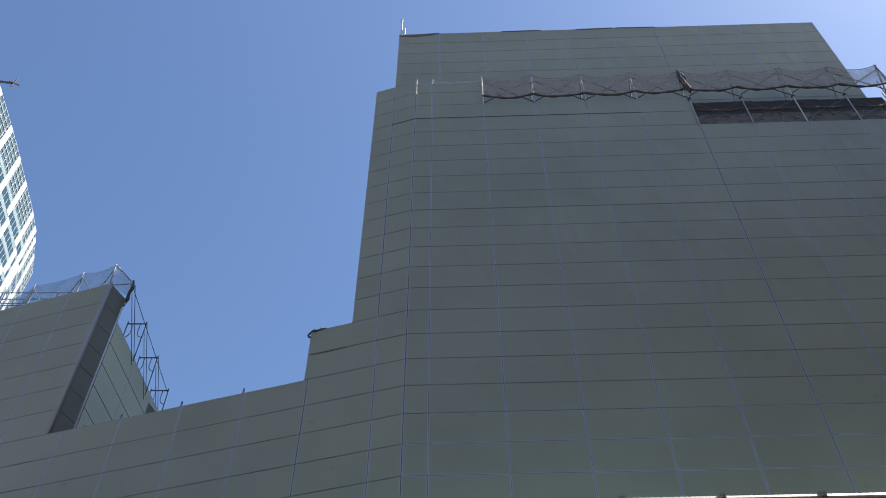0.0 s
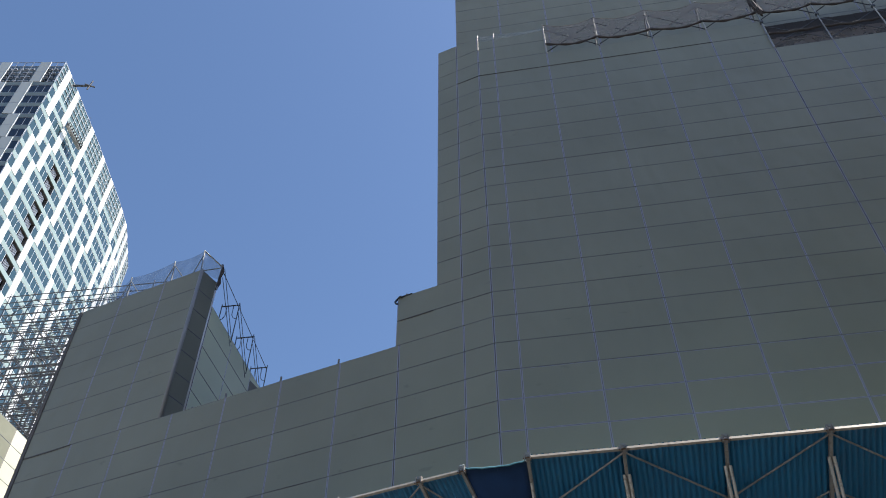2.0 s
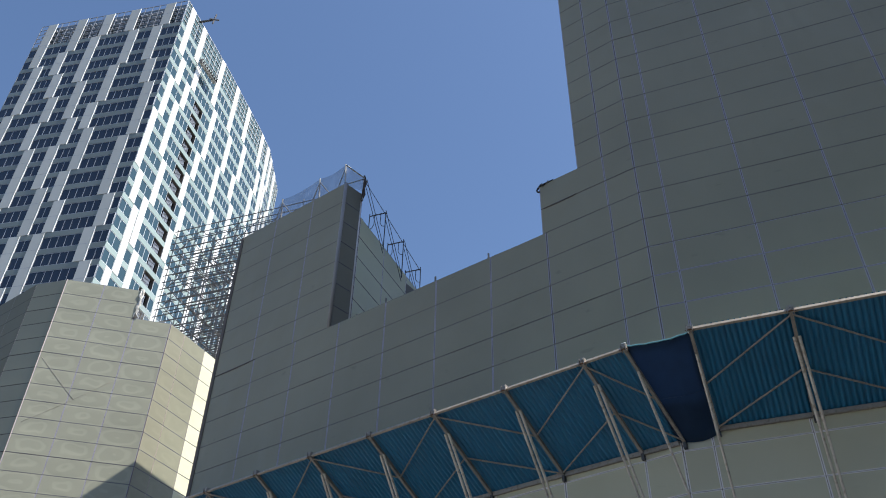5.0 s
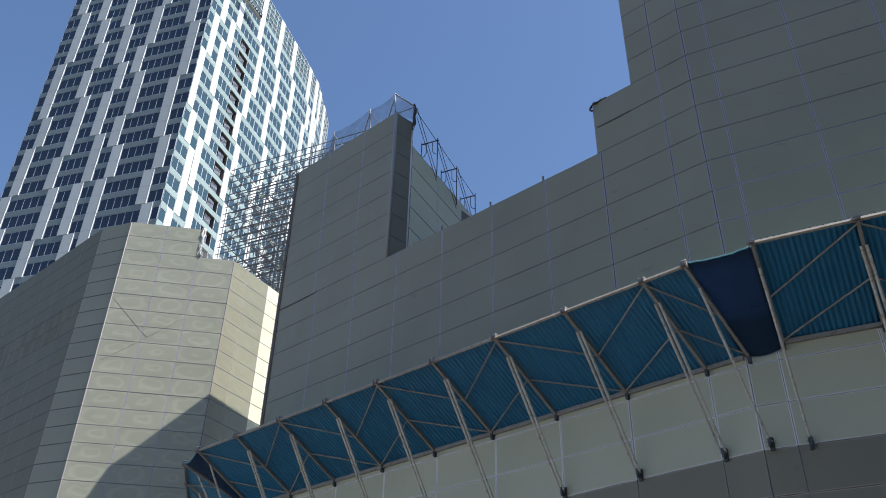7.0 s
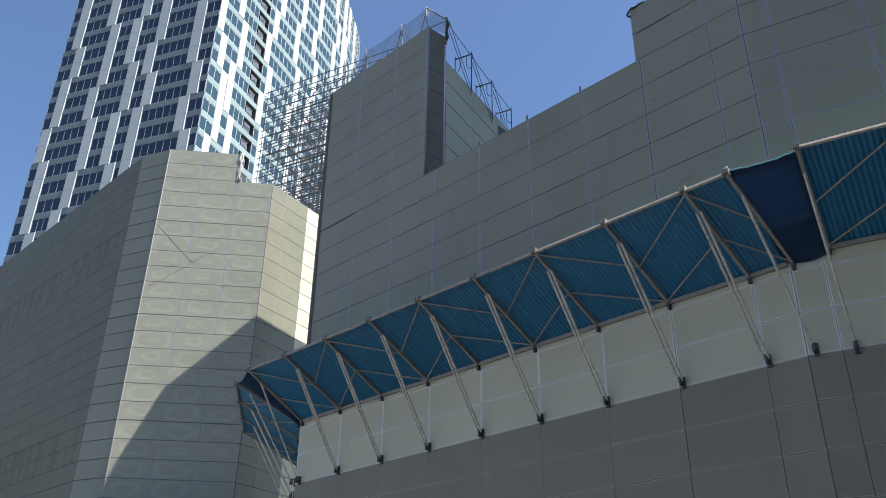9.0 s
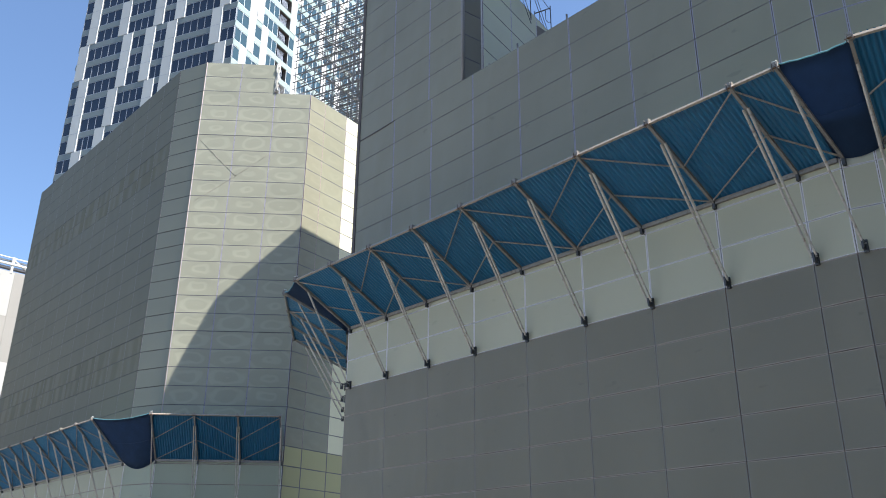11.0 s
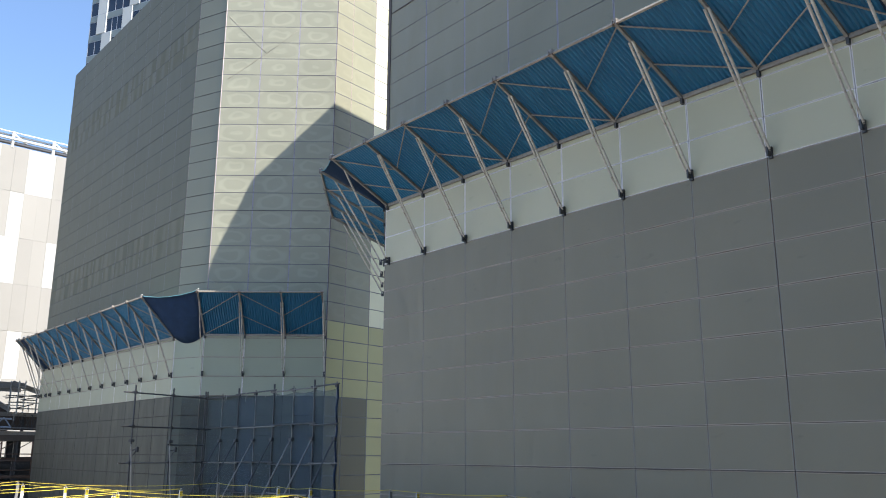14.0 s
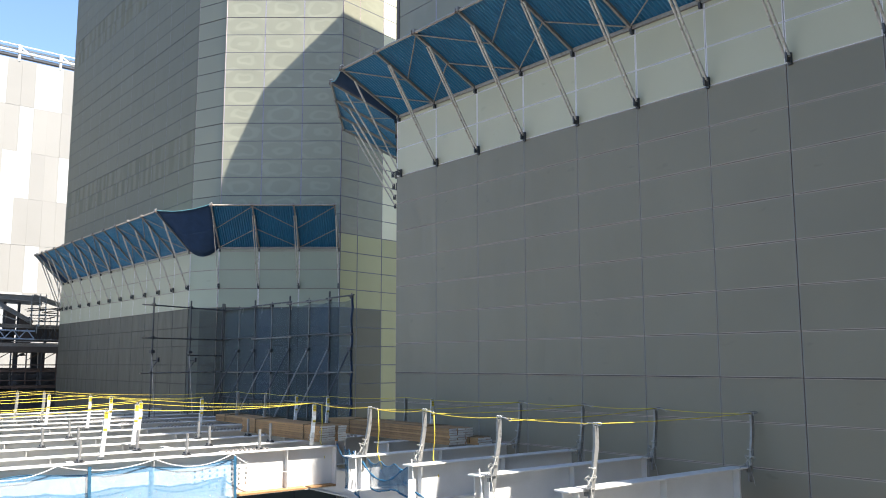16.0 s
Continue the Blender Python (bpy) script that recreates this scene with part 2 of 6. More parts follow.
M["annex_band"] = mat("annex_band_sheet", (0.345, 0.33, 0.232), 0.45, wrinkle=0.05, specks=0.10, var=0.14, scale=0.3, fine=90, bump=0.06, rand=0.02)
M["front_band"] = mat("annex_front_band_sheet", (0.315, 0.335, 0.250), 0.45, wrinkle=0.05, specks=0.10, var=0.14, scale=0.3, fine=90, bump=0.06, rand=0.02)
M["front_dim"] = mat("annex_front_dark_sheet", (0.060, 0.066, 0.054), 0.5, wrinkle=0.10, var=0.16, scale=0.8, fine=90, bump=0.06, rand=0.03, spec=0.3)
M["rim_black"] = mat("black_rim", (0.030, 0.026, 0.024), 0.7, var=0.1)
M["frame_deep"] = mat("deep_rim", (0.09, 0.086, 0.08), 0.7, var=0.1)
M["frame_dark"] = mat("dark_rim", (0.15, 0.15, 0.16), 0.6, var=0.1)
# panes: dark copy for the shaded face, paler glass_sun copy for sunlit facets
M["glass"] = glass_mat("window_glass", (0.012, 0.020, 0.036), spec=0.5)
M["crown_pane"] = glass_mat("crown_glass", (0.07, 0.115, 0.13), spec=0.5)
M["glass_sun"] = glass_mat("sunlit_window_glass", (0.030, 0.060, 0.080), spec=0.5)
M["glass_dark"] = glass_mat("dark_window_glass", (0.01, 0.014, 0.02))


def net_mat(name, color, density, scale):
    """A see-through safety net: fine threads with open mesh between."""
    m = bpy.data.materials.new(name)
    m.use_nodes = True
    n, l = m.node_tree.nodes, m.node_tree.links
    b = n["Principled BSDF"]
    b.inputs["Base Color"].default_value = (*color, 1)
    b.inputs["Roughness"].default_value = 0.8
    no = n.new("ShaderNodeTexNoise"); no.inputs["Scale"].default_value = scale
    no.inputs["Detail"].default_value = 2
    geo = n.new("ShaderNodeNewGeometry")
    l.new(geo.outputs["Position"], no.inputs[0])
    mr = n.new("ShaderNodeMapRange")
    mr.inputs["To Min"].default_value, mr.inputs["To Max"].default_value = density - 0.2, density + 0.2
    l.new(no.outputs[0], mr.inputs["Value"])
    l.new(mr.outputs[0], b.inputs["Alpha"])
    return m


M["net_grey"] = net_mat("grey_net", (0.22, 0.18, 0.16), 0.6, 3)
M["net_fine"] = net_mat("fine_grey_net", (0.16, 0.18, 0.22), 0.4, 3)
M["net_pale"] = net_mat("pale_net", (0.45, 0.46, 0.46), 0.25, 3)
M["net_roll"] = mat("rolled_dark_net", (0.060, 0.048, 0.045), 0.9, var=0.3, scale=6, bump=0.5)
M["net_dark"] = mat("dark_mesh_sheet", (0.085, 0.078, 0.075), 0.9, var=0.3, scale=2, bump=0.3)
M["board_dark"] = mat("dark_board", (0.028, 0.021, 0.020), 0.85, var=0.3, scale=3)
M["net_blue"] = net_mat("blue_net", (0.11, 0.245, 0.38), 0.64, 14)
M["net_teal"] = net_mat("teal_blue_net", (0.022, 0.115, 0.20), 0.62, 5)
M["net_deep"] = net_mat("deep_blue_screen_net", (0.045, 0.080, 0.112), 0.60, 1.6)
M["net_thin"] = net_mat("thin_screen_net", (0.085, 0.105, 0.115), 0.42, 1.2)
M["net_screen"] = net_mat("blue_screen_net", (0.052, 0.086, 0.105), 0.52, 1.2)
M["truss_blue"] = mat("blue_grey_paint", (0.30, 0.36, 0.45), 0.5, 0.2, var=0.1)
M["navy_net"] = mat("dark_blue_net", (0.012, 0.028, 0.065), 0.9, var=0.3, scale=6, bump=0.4)

# ---- building helpers ----
Z = Vector((0, 0, 1))


def part(name, bm, material, parent=None, label="", smooth=False):
    me = bpy.data.meshes.new(name)
    bm.normal_update()
    bm.to_mesh(me)
    bm.free()
    for mt in (material if isinstance(material, (list, tuple)) else [material]):
        me.materials.append(mt)
    if smooth:
        me.polygons.foreach_set("use_smooth", [True] * len(me.polygons))
    ob = new(name, me)
    ob.parent = parent
    if label:
        tagged(ob, label)
    return ob


def thing(name, label, category, group="", kind="", at=None):
    ob = new(name)
    ob.empty_display_size = 0.2
    if at is not None:
        ob.matrix_basis = at
    return tagged(ob, label, category, group, kind)


def frame_of(pl, pr, z=0.0):
    """Pose at plan point pl: x runs to pr, y goes into the wall, z up."""
    d = Vector((pr[0] - pl[0], pr[1] - pl[1], 0))
    ln = d.length
    d.normalize()
    y = Z.cross(d)
    return Matrix((((d.x, y.x, 0, pl[0])), ((d.y, y.y, 0, pl[1])), ((0, 0, 1, z)), ((0, 0, 0, 1)))), ln


def box(bm, x0, x1, y0, y1, z0, z1, m=None, mi=0):
    vs = [bm.verts.new((x, y, z)) for z in (z0, z1) for y in (y0, y1) for x in (x0, x1)]
    if m is not None:
        for v in vs:
            v.co = m @ v.co
    for q in ((0, 2, 3, 1), (4, 5, 7, 6), (0, 1, 5, 4), (2, 6, 7, 3), (0, 4, 6, 2), (1, 3, 7, 5)):
        f = bm.faces.new([vs[i] for i in q])
        f.material_index = mi
    return vs


def tube(bm, a, b, r, n=6, r2=None, mi=0):
    a, b = Vector(a), Vector(b)
    d = b - a
    if d.length < 1e-6:
        return
    q = d.to_track_quat('Z', 'Y').to_matrix()
    r2 = r if r2 is None else r2
    r0 = [bm.verts.new(a + q @ Vector((math.cos(k * math.tau / n) * r, math.sin(k * math.tau / n) * r, 0))) for k in range(n)]
    r1 = [bm.verts.new(b + q @ Vector((math.cos(k * math.tau / n) * r2, math.sin(k * math.tau / n) * r2, 0))) for k in range(n)]
    for k in range(n):
        bm.faces.new((r0[k], r0[(k + 1) % n], r1[(k + 1) % n], r1[k])).material_index = mi
    bm.faces.new(r0[::-1]).material_index = mi
    bm.faces.new(r1).material_index = mi


def bar(bm, a, b, w, h, up=Z):
    """A rectangular bar from a to b, w wide across, h deep along up."""
    a, b = Vector(a), Vector(b)
    d = (b - a).normalized()
    side = d.cross(up).normalized()
    u2 = side.cross(d).normalized()
    m = Matrix(((side.x, d.x, u2.x, a.x), (side.y, d.y, u2.y, a.y), (side.z, d.z, u2.z, a.z), (0, 0, 0, 1)))
    box(bm, -w / 2, w / 2, 0, (b - a).length, -h / 2, h / 2, m)


def path_tube(bm, pts, r, n=5):
    """One bent tube through the points; r is one radius or one for each point."""
    pts = [Vector(p) for p in pts]
    rad = r if isinstance(r, (list, tuple)) else [r] * len(pts)
    rings = []
    for i, p in enumerate(pts):
        d = (pts[min(i + 1, len(pts) - 1)] - pts[max(i - 1, 0)]).normalized()
        side = d.cross(Z)
        if side.length < 0.05:
            side = d.cross(Vector((0, 1, 0)))
        side.normalize()
        if rings and side.dot(last) < 0:
            side = -side
        last = side
        up = side.cross(d)
        rings.append([bm.verts.new(p + side * (rad[i] * math.cos(k * math.tau / n)) + up * (rad[i] * math.sin(k * math.tau / n))) for k in range(n)])
    for r0, r1 in zip(rings, rings[1:]):
        for k in range(n):
            bm.faces.new((r0[k], r0[(k + 1) % n], r1[(k + 1) % n], r1[k]))
    bm.faces.new(rings[0][::-1])
    bm.faces.new(rings[-1])


def sag(a, b, drop, n=10):
    a, b = Vector(a), Vector(b)
    return [a.lerp(b, k / n) - Z * (4 * drop * (k / n) * (1 - k / n)) for k in range(n + 1)]


def BM():
    return bmesh.new()


BAY, LIFT = 1.829, 0.8605
PANELS = {}


def panel_mesh(w, h, variant):
    """One stretched sheet in a slim rim: its top and foot are material 1, its sides material 2."""
    key = (round(w, 2), round(h, 2), variant)
    if key in PANELS:
        return PANELS[key]
    rng = random.Random(variant * 131 + int(w * 100) + int(h * 10))
    e, ez, rim, rz, t = 0.005, 0.005, 0.022, 0.013, 0.03
    bm = BM()
    x0, x1, z0, z1 = e, w - e, ez, h - ez
    nx, nz = 6, 4
    xs = [x0, x0 + rim] + [x0 + rim + (x1 - x0 - 2 * rim) * k / (nx - 2) for k in range(1, nx - 2)] + [x1 - rim, x1]
    zs = [z0, z0 + rz] + [z0 + rz + (z1 - z0 - 2 * rz) * k / (nz - 1) for k in range(1, nz - 1)] + [z1 - rz, z1]
    grid = {}
    tx, tz = rng.uniform(-0.004, 0.004), rng.uniform(-0.004, 0.004)
    amp = rng.uniform(0.004, 0.016)
    dip, rise = rng.uniform(0, 0.009), rng.uniform(0, 0.006)     # slack of the top and foot edges
    for i, x in enumerate(xs):
        for j, z in enumerate(zs):
            edge = i in (0, len(xs) - 1) or j in (0, len(zs) - 1)
            rimmed = i in (1, len(xs) - 2) or j in (1, len(zs) - 2)
            fx, fz = (x - x0) / (x1 - x0), (z - z0) / (z1 - z0)
            y = -t
            if not edge and not rimmed:
                y = -t + 0.012 - amp * 4 * fx * (1 - fx) * fz * (1 - fz) * 4 + rng.uniform(-0.002, 0.002) + tx * fx + tz * fz
            slack = 4 * fx * (1 - fx)
            grid[i, j] = bm.verts.new((x, y, z + slack * (rise if j < 2 else -dip if j >= len(zs) - 2 else 0)))
    for i in range(len(xs) - 1):
        for j in range(len(zs) - 1):
            f = bm.faces.new((grid[i, j], grid[i + 1, j], grid[i + 1, j + 1], grid[i, j + 1]))
            inner = 0 < i < len(xs) - 2 and 0 < j < len(zs) - 2
            f.material_index = 0 if inner else 2 if 0 < j < len(zs) - 2 else 1
            f.smooth = inner
    back = [bm.verts.new(c) for c in ((x0, 0, z0), (x1, 0, z0), (x1, 0, z1), (x0, 0, z1))]
    lo = [grid[i, 0] for i in range(len(xs))]
    hi = [grid[i, len(zs) - 1] for i in range(len(xs))]
    le = [grid[0, j] for j in range(len(zs))]
    ri = [grid[len(xs) - 1, j] for j in range(len(zs))]
    bm.faces.new([back[1], back[0]][::-1] + lo[::-1]).material_index = 1
    bm.faces.new([back[3], back[2]][::-1] + hi).material_index = 1
    bm.faces.new([back[0], back[3]][::-1] + le).material_index = 1
    bm.faces.new([back[2], back[1]][::-1] + ri[::-1]).material_index = 1
    bmesh.ops.recalc_face_normals(bm, faces=bm.faces)
    me = bpy.data.meshes.new("panel")
    bm.to_mesh(me)
    bm.free()
    PANELS[key] = me
    return me


PANEL_BY_MAT = {}


def panel_data(w, h, variant, sheet):
    rims = {"panel": ("frame_slim", "frame_blue"), "panel_dark": ("frame", "frame_slim"), "panel_light": ("frame_pale", "frame_pale"),
            "panel_teal": ("frame_slim", "frame_pale"), "annex_long": ("frame_deep", "frame_slim"), "annex_pleat": ("frame_deep", "frame_slim"), "annex_mid": ("frame_deep", "frame"), "annex": ("frame_dark", "frame_blue"), "panel_tower": ("frame_blue", "frame_blue"), "annex_band": ("frame", "frame_pale"), "annex_cream": ("frame_dark", "frame"), "panel_dim": ("rim_black", "rim_black"), "front_dim": ("rim_black", "rim_black"), "front_band": ("frame", "frame_pale"), "annex_beige": ("frame_dark", "frame")}
    rim = rims.get(sheet, ("frame_dark", "frame_dark"))
    key = (round(w, 2), round(h, 2), variant, sheet)
    if key not in PANEL_BY_MAT:
        me = panel_mesh(w, h, variant).copy()
        me.materials.append(M[sheet])
        me.materials.append(M[rim[0]])
        me.materials.append(M[rim[1]])
        PANEL_BY_MAT[key] = me
    return PANEL_BY_MAT[key]


LATER = []


def seam_folds(wall, cols, z, seed, lip=0.005):
    """Dark slack lips of cloth hanging under one joint of a covered wall, one to a bay."""
    rng = random.Random(seed)
    for x0, x1 in zip(cols, cols[1:]):
        n, dip, skewed = 10, rng.uniform(0.001, 0.011), rng.uniform(0.7, 1.6)
        bm = BM()
        rows = []
        for y in (-0.046, -0.026):
            up = [bm.verts.new((x0 + (x1 - x0) * i / n, y, z + 0.001 + 0.003 * math.sin(i * 2.1 + seed))) for i in range(n + 1)]
            dn = [bm.verts.new((x0 + (x1 - x0) * i / n, y, z - lip - dip * math.sin(math.pi * (i / n) ** skewed) ** 2)) for i in range(n + 1)]
            rows.append((up, dn))
        (u0, d0), (u1, d1) = rows
        for i in range(n):
            bm.faces.new((d0[i], d0[i + 1], u0[i + 1], u0[i]))
            bm.faces.new((u0[i], u0[i + 1], u1[i + 1], u1[i]))
            bm.faces.new((d1[i], d1[i + 1], d0[i + 1], d0[i]))
        part("seam_fold", bm, M["fold_dark"], wall)


def facade(name, label, pl, pr, cols, rows, sheet_of, thick=0.35, dark_rows=(), dark_cols=()):
    """A covered wall from plan point pl to pr. cols: panel edges in metres from pl; rows: panel edges as heights
    over the eye; sheet_of(i, j) gives the sheet's material, or None where no panel hangs. dark_rows, dark_cols: edges
    above or right of which a wider dark joint stays open."""
    m, ln = frame_of(pl, pr, EZ)
    bm = BM()
    tops = []
    for i in range(len(cols) - 1):
        js = [j for j in range(len(rows) - 1) if sheet_of(i, j)]
        if js:
            box(bm, cols[i], cols[i + 1], 0.0, thick, rows[js[0]], rows[js[-1] + 1] - 0.01)
    wall = part(name, bm, M["backing"])
    wall.matrix_basis = m
    tagged(wall, label, "wall", kind="structure")
    LATER.append((wall, cols, rows, sheet_of, dark_rows, dark_cols))
    return wall


def hang_panels():
    """The sheets of every covered wall, at most 300 as pieces of their own."""
    rng = random.Random(5)
    for wall, cols, rows, sheet_of, dark_rows, dark_cols in LATER:
        size = lambda i, j: (cols[i + 1] - cols[i] - (0.009 if i in dark_cols else 0), rows[j + 1] - rows[j] - (0.009 if j in dark_rows else 0))
        cells = [(i, j) for i in range(len(cols) - 1) for j in range(len(rows) - 1) if sheet_of(i, j)]
        far = cells[300:] if len(cells) > 300 else []
        if far:
            cells.sort(key=lambda c: rows[c[1]] < -1.2)
            far = cells[300:]
            cells = cells[:300]
        for i, j in cells:
            w, h = size(i, j)
            ob = new("panel", panel_data(w, h, rng.randrange(6), sheet_of(i, j)))
            ob.parent = wall
            ob.location = (cols[i], 0, rows[j])
        if far:
            vs, fs, mi = [], [], []
            sheets = sorted({sheet_of(*c) for c in far})
            for i, j in far:
                me = panel_data(*size(i, j), rng.randrange(6), sheet_of(i, j))
                o = len(vs)
                vs += [(v.co.x + cols[i], v.co.y, v.co.z + rows[j]) for v in me.vertices]
                fs += [[o + k for k in p.vertices] for p in me.polygons]
                mi += [sheets.index(sheet_of(i, j)) if p.material_index == 0 else len(sheets) for p in me.polygons]
            me = bpy.data.meshes.new("panels")
            me.from_pydata(vs, [], fs)
            for s in sheets:
                me.materials.append(M[s])
            me.materials.append(M["frame"])
            me.polygons.foreach_set("material_index", mi)
            ob = new("panels", me)
            ob.parent = wall
            tagged(ob, kind="stuff")

# ---- ground ----
bm = BM()
box(bm, -2500, 2500, -2500, 2500, -1, 0)
tagged(part("ground", bm, M["dark_ground"]), "dark earth of the building site", "ground", kind="structure")

# ---- the covered buildings ----
B_L, B_R = (-15.76, 20.70), (-0.88, 16.14)
H0 = 5.75                                     # underside of the pale band, over the eye
ROWS = [H0 + LIFT * k for k in range(-14, 33)]
LB = (Vector(B_R) - Vector(B_L)).length
COLS_B = [0] + [0.13 + 1.837 * k for k in range(1, 7)] + [12.92, 14.76, LB]


def band(k):
    return "panel_dark" if k < 0 else "panel_light" if k < 3 else "panel"


def sheet_b(i, j):
    return band(j - 14)


def sheet_edge(i, j):
    return "panel"


FRONT = facade("wall_front", "grey-green sound-proof sheets hung on a tall scaffold wall", B_L, B_R, COLS_B, ROWS[:25], sheet_b, dark_rows=(6,), dark_cols=(6,))
facade("wall_front_box", "grey-green sheets on the raised box of the front wall", B_L, B_R, [0, BAY, 2 * BAY, 2.83 * BAY], ROWS[24:32], lambda i, j: "panel")
STEP = facade("wall_front_step", "grey-green sheets stepping up to the tower's edge", B_L, B_R, [7 * BAY, 14.74, LB], ROWS[24:41],
       lambda i, j: "panel" if i or j < 2 else None, dark_rows=(0, 12))

EDGE_L = Vector(B_L).lerp(Vector(B_R), 13.99 / LB)
EDGE_R = Vector(B_L).lerp(Vector(B_R), 14.74 / LB)
facade("wall_tower_edge", "narrow grey-green sheets at the tower's edge", EDGE_L, EDGE_R, [0, (EDGE_R - EDGE_L).length],
       [H0 + LIFT * k for k in range(12, 27)], sheet_edge, dark_cols=(0,))

A_U = Vector((math.cos(radians(-1.8)), math.sin(radians(-1.8))))
A_L = Vector(B_R)
A_R = A_L + A_U * (0.59 + BAY * 9)
COLS_A = [0, 0.59] + [0.59 + BAY * k for k in range(1, 10)]


def sheet_a(i, j):
    k = j - 14
    top = 26 if i < 2 else 24 if i < 6 else 22
    sheet = "panel_tower" if 3 <= k < 8 else band(k)
    return sheet if k < top else None


TOWER = facade("wall_tower", "grey-green sound-proof sheets covering the tall tower scaffold", A_L, A_R, COLS_A, ROWS, sheet_a, dark_rows=(6, 30, 36), dark_cols=(5,))

seam_folds(STEP, [14.74, LB], ROWS[37], 3)
seam_folds(TOWER, [c for c in COLS_A if c < 8], ROWS[37], 13)
seam_folds(TOWER, COLS_A, ROWS[7], 21, 0.014)
seam_folds(FRONT, COLS_B, ROWS[7], 22, 0.014)

# bodies behind the sheets
def prism(name, pts, z0, z1, material, label):
    bm = BM()
    lo = [bm.verts.new((x, y, z0 + EZ)) for x, y in pts]
    hi = [bm.verts.new((x, y, z1 + EZ)) for x, y in pts]
    n = len(pts)
    for k in range(n):
        bm.faces.new((lo[k], lo[(k + 1) % n], hi[(k + 1) % n], hi[k]))
    bm.faces.new(lo[::-1]); bm.faces.new(hi)
    bmesh.ops.recalc_face_normals(bm, faces=bm.faces)
    return tagged(part(name, bm, material), label, "building", kind="structure")


def back(p, d, w):
    """Plan point p moved w metres along the front wall (to the right) and d metres behind it."""
    u, n = Vector((0.9562, -0.2927)), Vector((0.2927, 0.9562))
    q = Vector(p) + u * w + n * d
    return (q.x, q.y)


# upper setback of the tower, one metre behind its face
SB_L, SB_R = (-1.76, 17.15), (15.96, 16.6)
SLEN = (Vector(SB_R) - Vector(SB_L)).length
COLS_S = [0, 1.77] + [1.77 + BAY * k for k in range(1, 9)] + [SLEN]
facade("wall_setback", "grey-green sheets on the set-back top storey of the tower", SB_L, SB_R, COLS_S,
       [33.88 - LIFT * k for k in range(9, -1, -1)], lambda i, j: "panel", dark_cols=(5,))

# raised box at the left end of the front wall
BX = Vector(back(B_L, 0.02, 2.83 * BAY))
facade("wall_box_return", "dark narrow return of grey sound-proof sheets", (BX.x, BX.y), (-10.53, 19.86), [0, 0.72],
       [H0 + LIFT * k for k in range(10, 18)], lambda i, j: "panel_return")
# this side's extra brightness is painted into its sheets
facade("wall_box_side", "grey-green sheets on the raised box side, painted paler for bounced light", (-10.50, 19.90), (-10.05, 26.4),
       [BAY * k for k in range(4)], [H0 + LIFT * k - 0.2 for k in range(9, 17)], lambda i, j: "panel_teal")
bm = BM()
tube(bm, (BX.x, BX.y - 0.03, H0 + LIFT * 10 + EZ), (BX.x, BX.y - 0.03, H0 + LIFT * 17 + EZ + 0.01), 0.06, 10)
tagged(part("trim", bm, M["corner_wrap"], smooth=True), "grey cloth wrapped round the box corner post", "trim", kind="structure")

# slim pale post on the box side and dark wrap down the front wall's left end
bm = BM()
tube(bm, (-10.52, 19.87, H0 + LIFT * 10 + EZ), (-10.52, 19.87, H0 + LIFT * 17 + EZ - 0.1), 0.045, 8)
tagged(part("trim", bm, M["frame_pale"], smooth=True), "slim pale post at the box side", "trim", kind="structure")
m, ln = frame_of(B_L, B_R, EZ)
bm = BM()
box(bm, -0.05, 0.09, -0.06, 0.06, H0 + LIFT * 3, H0 + LIFT * 17 - 0.02)
ob = part("trim", bm, M["fold_dark"])
ob.matrix_basis = m
tagged(ob, "dark cloth wrapped down the wall's end", "trim", kind="structure")

# ---- neighbouring covered building ----
LH = 25.74
LROWS = [LH - LIFT * k for k in range(37, -1, -1)]


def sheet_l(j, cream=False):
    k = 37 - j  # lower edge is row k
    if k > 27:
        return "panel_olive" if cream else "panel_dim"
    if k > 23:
        return "panel_cream" if cream else "annex_band"
    return "panel_olive" if cream else "panel"


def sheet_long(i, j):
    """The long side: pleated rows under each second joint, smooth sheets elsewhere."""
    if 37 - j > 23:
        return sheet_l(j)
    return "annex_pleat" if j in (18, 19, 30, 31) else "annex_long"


def sheet_n(name, cream=False):
    """Sheets of the annex: creased ones above the canopy, plain bands below."""
    front = {"annex_band": "front_band", "panel_dim": "front_dim"}
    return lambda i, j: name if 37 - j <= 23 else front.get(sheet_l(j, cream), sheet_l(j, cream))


L1L, L1R, L2L, L2R, L3R, L4R = (-51.9, 31.97), (-31.96, 26.06), (-30.17, 26.2), (-25.6, 29.28), (-25.36, 32.02), (-24.9, 37.0)
L1LEN = (Vector(L1R) - Vector(L1L)).length
COLS_L1 = [L1LEN - BAY * k for k in range(10, -1, -1)]
COLS_L1 = [0] + COLS_L1
S1 = (Vector(L2L) - Vector(L1R)).length
S2 = (Vector(L2R) - Vector(L2L)).length
S3 = (Vector(L3R) - Vector(L2R)).length
S4 = (Vector(L4R) - Vector(L3R)).length
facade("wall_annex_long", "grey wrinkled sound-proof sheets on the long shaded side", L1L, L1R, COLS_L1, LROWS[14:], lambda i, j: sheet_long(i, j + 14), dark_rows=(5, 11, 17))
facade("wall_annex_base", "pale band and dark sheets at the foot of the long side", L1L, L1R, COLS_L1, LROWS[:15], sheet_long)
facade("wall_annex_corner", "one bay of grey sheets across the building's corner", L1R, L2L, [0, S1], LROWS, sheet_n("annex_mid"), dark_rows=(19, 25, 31))
